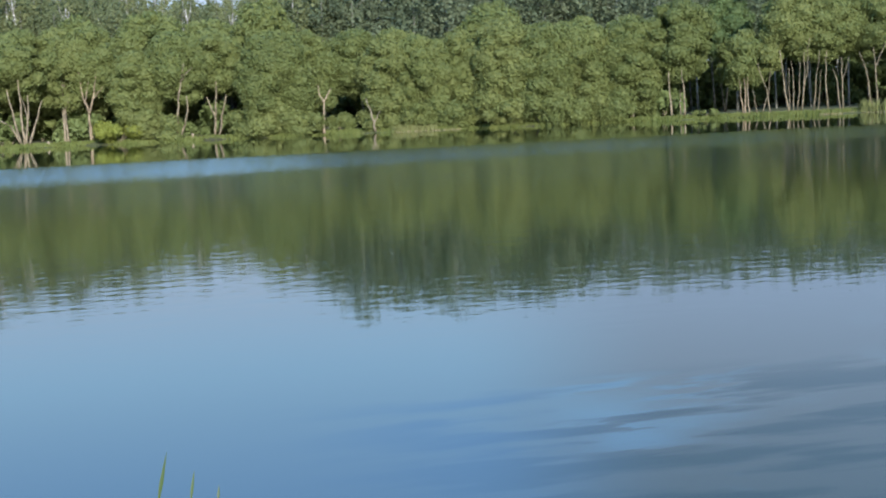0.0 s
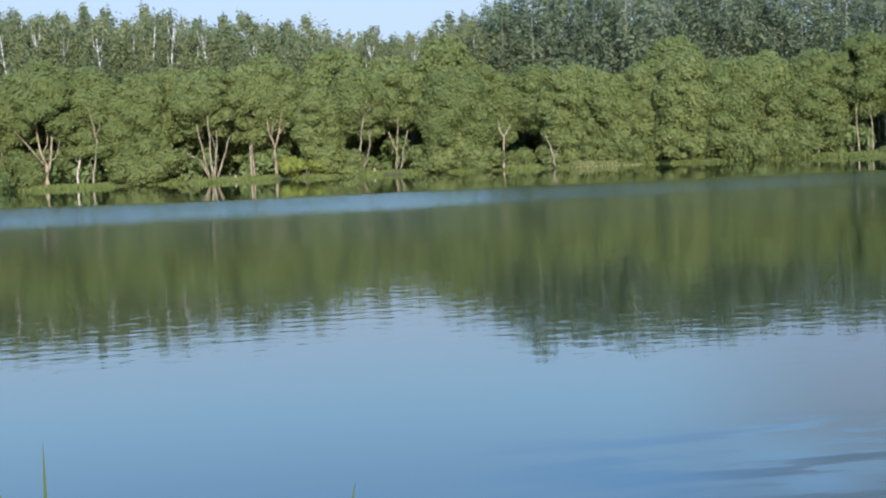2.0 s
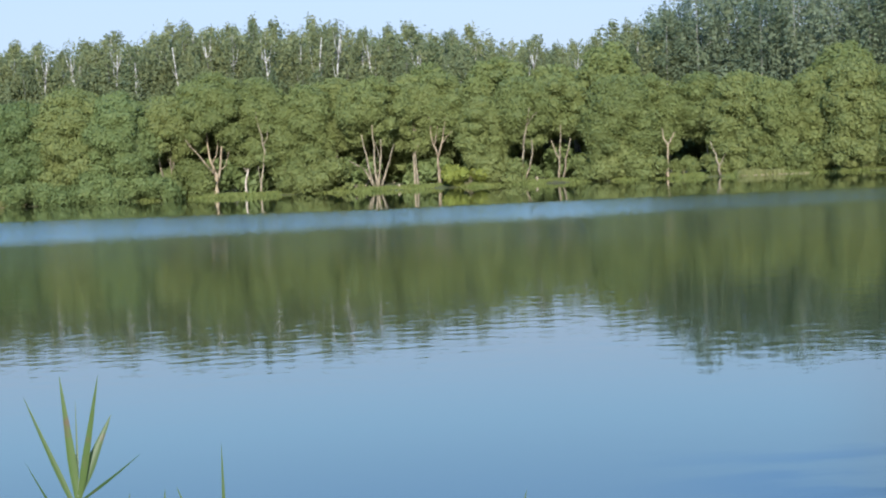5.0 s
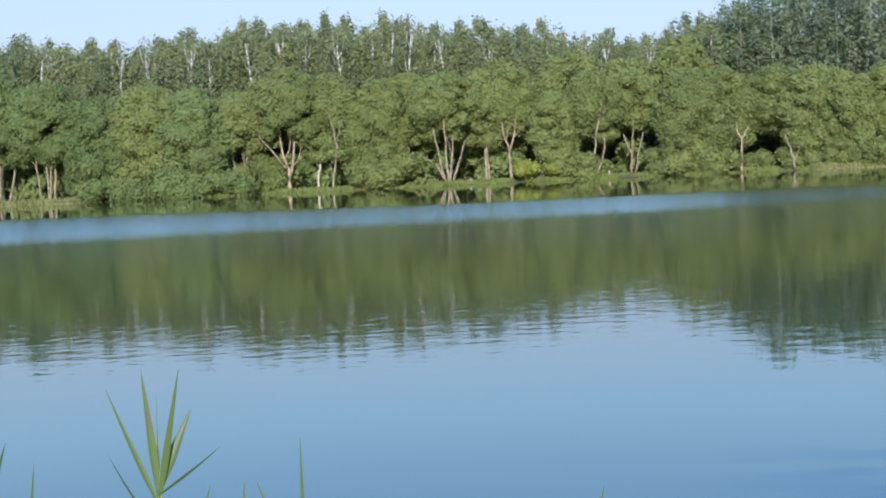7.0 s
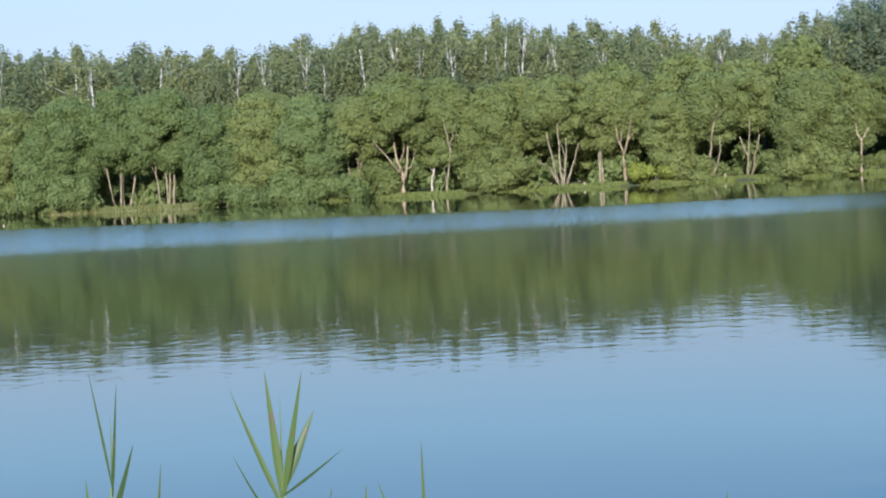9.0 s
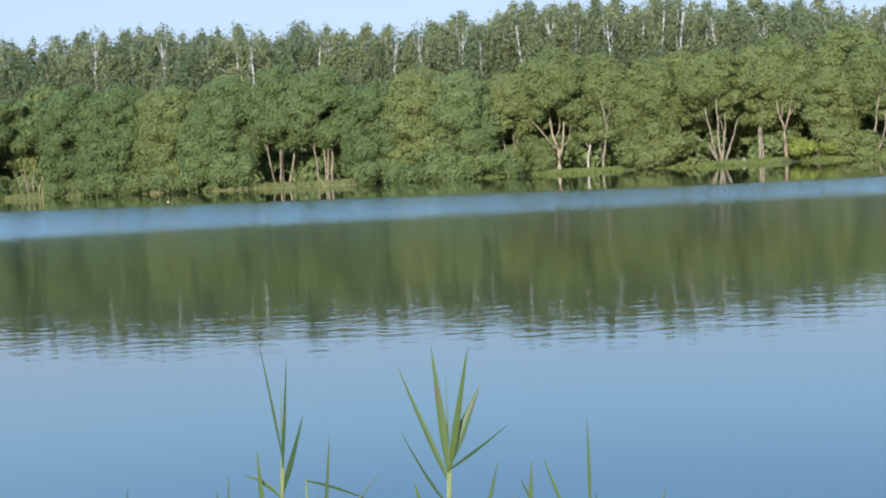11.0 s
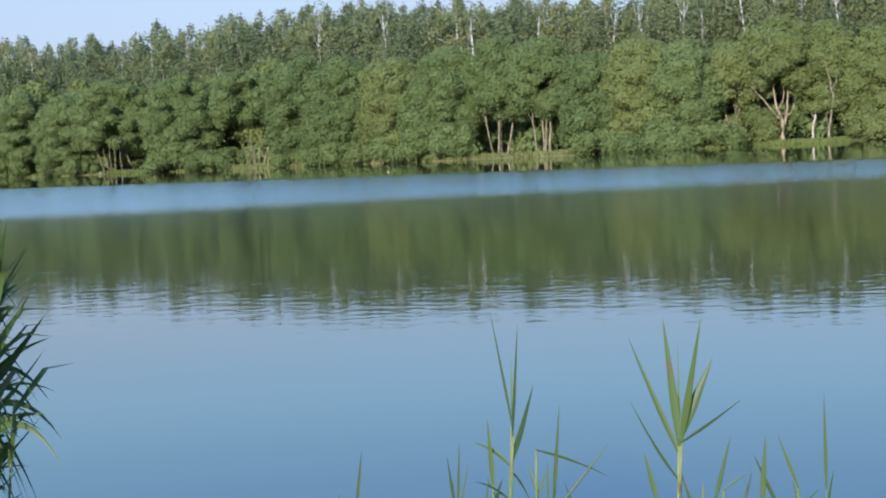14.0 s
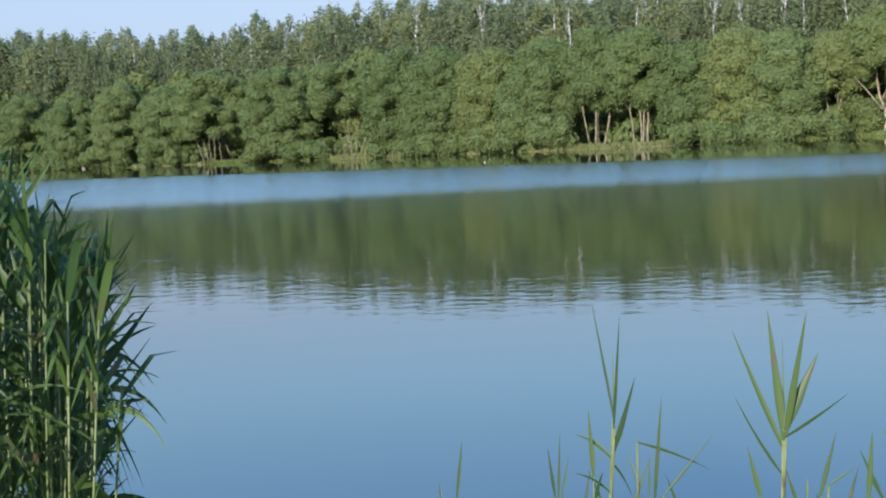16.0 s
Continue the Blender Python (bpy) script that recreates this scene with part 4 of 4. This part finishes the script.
def reed(foot, top, leaves, seed, radius=0.0045, label="green common reed with long narrow leaves", group="single reeds by the bank"):
    """A reed: foot and top of the stem; leaves as (height on the stem, tip aside, tip ahead, tip up, width, sag)."""
    pr = random.Random(seed)
    plant = new("reed")
    plant.location = foot
    tagged(plant, label, "reed", group)
    top = top - foot
    pts = [top * (i / 6) + Vector((pr.uniform(-.006, .006), pr.uniform(-.006, .006), 0)) * (0 < i < 6) for i in range(7)]
    v, f = tube(pts, [radius * (1 - 0.1 * i) for i in range(7)], 6)
    stem = mesh_object("stem", v, f, REED_STEM, plant, smooth=True)
    for h, ax, ay, up, w, sag in leaves:
        b = top * (h / top.z)
        v, f = blade(b, b + Vector((ax, ay, up)), w, sag, kink=pr.choice((0, 0, 0.7, 1.5)) if len(leaves) > 10 else 0.0)
        mesh_object("leaf", v, f, REED_LEAF, plant, smooth=True)
        if len(leaves) > 10:
            continue
        aside = Vector((ax, ay, 0)) * (radius * 0.9 / max(0.02, math.hypot(ax, ay)))
        v, f = tube([b - top.normalized() * 0.14, b + aside * 0.5 - top.normalized() * 0.06, b + aside], [radius * 0.75, radius * 0.7, radius * 0.35], 6)
        mesh_object("sheath", v, f, REED_STEM, stem, smooth=True)
    return plant


REACH = 3.4


def reed_at(az, el, leaves, seed, reach=REACH, lean=0.0, **more):
    """A reed whose stem ends at a heading and a dip below the eye; leaf heights are counted down from that end."""
    p = place(az, reach)
    top = Vector((p.x, p.y, EYE_HEIGHT - reach * math.tan(radians(el))))
    foot = Vector((p.x - lean, p.y + 0.05, -0.35))
    c, s = math.cos(radians(az)), math.sin(radians(az))
    turned = [(top.z - foot.z - down, ax * c - ay * s, ax * s + ay * c, up, w, sag) for down, ax, ay, up, w, sag in leaves]
    return reed(foot, top, turned, seed, **more)


reed_at(10.5, 12.55, [(-.014, -.026, .02, .294, .027, .0), (-.014, .058, -.02, .295, .0225, .0), (-.035, .082, .03, .175, .0325, .004),
                      (-.021, .140, -.05, .108, .0095, -.003), (.007, -.106, .04, .272, .018, -.004), (.068, -.105, -.03, .198, .0095, -.012),
                      (-.05, .004, .05, .197, .0065, .0)], 1, lean=.1, radius=0.0052,
        label="stout green reed with a fan of seven pointed leaves")
reed_at(16.93, 12.06, [(-.043, -.038, .02, .268, .0085, .004), (-.022, .024, -.02, .261, .010, .0), (-.043, .006, .04, .158, .0065, .0),
                       (.037, .058, -.02, .18, .018, -.004), (.05, -.086, .03, .055, .0127, .012), (.13, -.083, -.02, .054, .008, .01),
                       (.007, .025, .02, .028, .007, .0), (.06, .045, .03, -.09, .008, .01)], 2, lean=.17, radius=0.0042,
        label="slender green reed with upright narrow leaves")
# the reed whose one long leaf is bent over across the gap between the two tall ones
reed_at(16.05, 12.25, [(.0, .169, .02, -.076, .009, .006), (.1, -.02, .02, .07, .007, .0)], 45, lean=.03, radius=0.003, label="reed with one leaf bent over sideways")
SPEARS = [  # heading, dip, tip aside, tip up, width
    (19.27, 14.2, -.012, .117, .011), (19.15, 14.2, .011, .149, .009), (19.04, 14.2, .023, .097, .007), (17.75, 13.5, -.005, .156, .0165),
    (15.45, 14.3, .025, .227, .013), (15.12, 14.3, .118, .138, .009), (15.65, 14.3, .004, .101, .007), (11.44, 14.4, -.026, .118, .0165),
    (9.26, 14.4, .042, .149, .0145), (8.96, 14.0, .065, .043, .007), (9.72, 14.4, .002, .046, .009), (7.49, 14.6, .014, .162, .018),
    (6.9, 14.6, -.05, .12, .013), (5.08, 14.0, .002, .221, .011), (6.09, 13.95, -.044, .125, .011), (2.42, 14.0, .017, .048, .009), (23.08, 14.0, .02, .132, .011), (23.69, 14.0, -.001, .036, .008),
]
SHORT_SPEARS = [
    (16.4, 14.8, .05, .12, .011), (17.3, 14.8, -.04, .1, .009), (18.2, 14.9, .02, .11, .009), (14.5, 14.9, -.03, .09, .01),
    (10.0, 14.9, -.03, .1, .012), (8.3, 14.9, .03, .1, .011), (6.0, 14.9, -.02, .08, .01), (-6.26, 14.5, .024, .106, .012), (-7.48, 14.6, .011, .065, .009), (-8.51, 14.7, .004, .032, .008)]
for k, (az, el, aside, up, w) in enumerate(SPEARS + SHORT_SPEARS):
    reed_at(az, el, [(.0, aside, .01, up, w, .0), (.06, -aside * .6 + .02, -.02, up * .5, w * .7, .006)], 20 + k, lean=0.05, radius=0.0035,
            label="thin young reed with a spear-shaped top leaf")


def thicket():
    """The dense reed bed beside the bank: a few reeds built in full, then repeated."""
    kinds = []
    for k in range(7):
        pr = random.Random(700 + k)
        h = 2.35
        leaves = []
        for j in range(20):
            z = h * (0.36 + 0.63 * (j / 19) ** 0.7)
            a = pr.uniform(0, 6.28)
            ln = pr.uniform(.11, .26)
            way = pr.random()
            if j > 16 or way < 0.5:  # upright
                rise, sag = pr.uniform(.75, .98), pr.uniform(-.008, .012)
            elif way < 0.8:  # standing out
                rise, sag, ln = pr.uniform(.1, .6), pr.uniform(.0, .03), ln * 0.85
            else:  # hanging
                rise, sag, ln = pr.uniform(-.5, .1), pr.uniform(.03, .07), ln * 0.7
            ln *= 0.6 + 0.4 * j / 19
            out = ln * math.sqrt(1 - rise * rise)
            leaves.append((z, math.cos(a) * out, math.sin(a) * out, ln * rise, pr.choice((.008, .011, .014, .018, .026)) * pr.uniform(.85, 1.15), sag))
        kinds.append(reed(Vector((0, 0, 0)), Vector((pr.uniform(-.03, .03), pr.uniform(-.03, .03), h)), leaves, 720 + k, 0.005,
                          "tall leafy reed in a dense reed bed", "reed bed beside the bank"))
    pr = random.Random(77)
    used = set()
    for i in range(196):
        further = i >= 170  # unseen reeds along the bank, added to shade the bed's edge
        az = 46 + 8 * pr.random() if further else 35.3 + 7 * pr.random() ** 1.15
        reach = pr.uniform(2.4, 3.0) if further else pr.uniform(2.8, 4.0)
        edge = az - 35.3
        el = -0.3 - 1.0 * min(edge, 4.0) + 3.4 * pr.random() ** 1.5
        top = EYE_HEIGHT - reach * math.tan(radians(el))
        lean = 6.4 * math.exp(-edge / 2.6) + pr.uniform(-.5, .5)
        p = place(az + lean, reach, -0.35)
        s = (top + 0.35 - 0.3) / 2.35
        tilt = math.atan2(reach * radians(lean), top + 0.35)
        m = (Matrix.Translation(p) @ Matrix.Rotation(tilt, 4, place(az, 1.0)) @ Matrix.Rotation(radians(pr.uniform(-1.3, 1.3)), 4, place(az - 90, 1.0))
             @ Matrix.Rotation(pr.uniform(0, 6.28), 4, "Z"))
        k = i % len(kinds)
        if k in used:
            c = copy_thing(kinds[k], m)
        else:
            used.add(k)
            c = kinds[k]
            c.matrix_basis = m
        c.scale = (1, 1, s)


thicket()
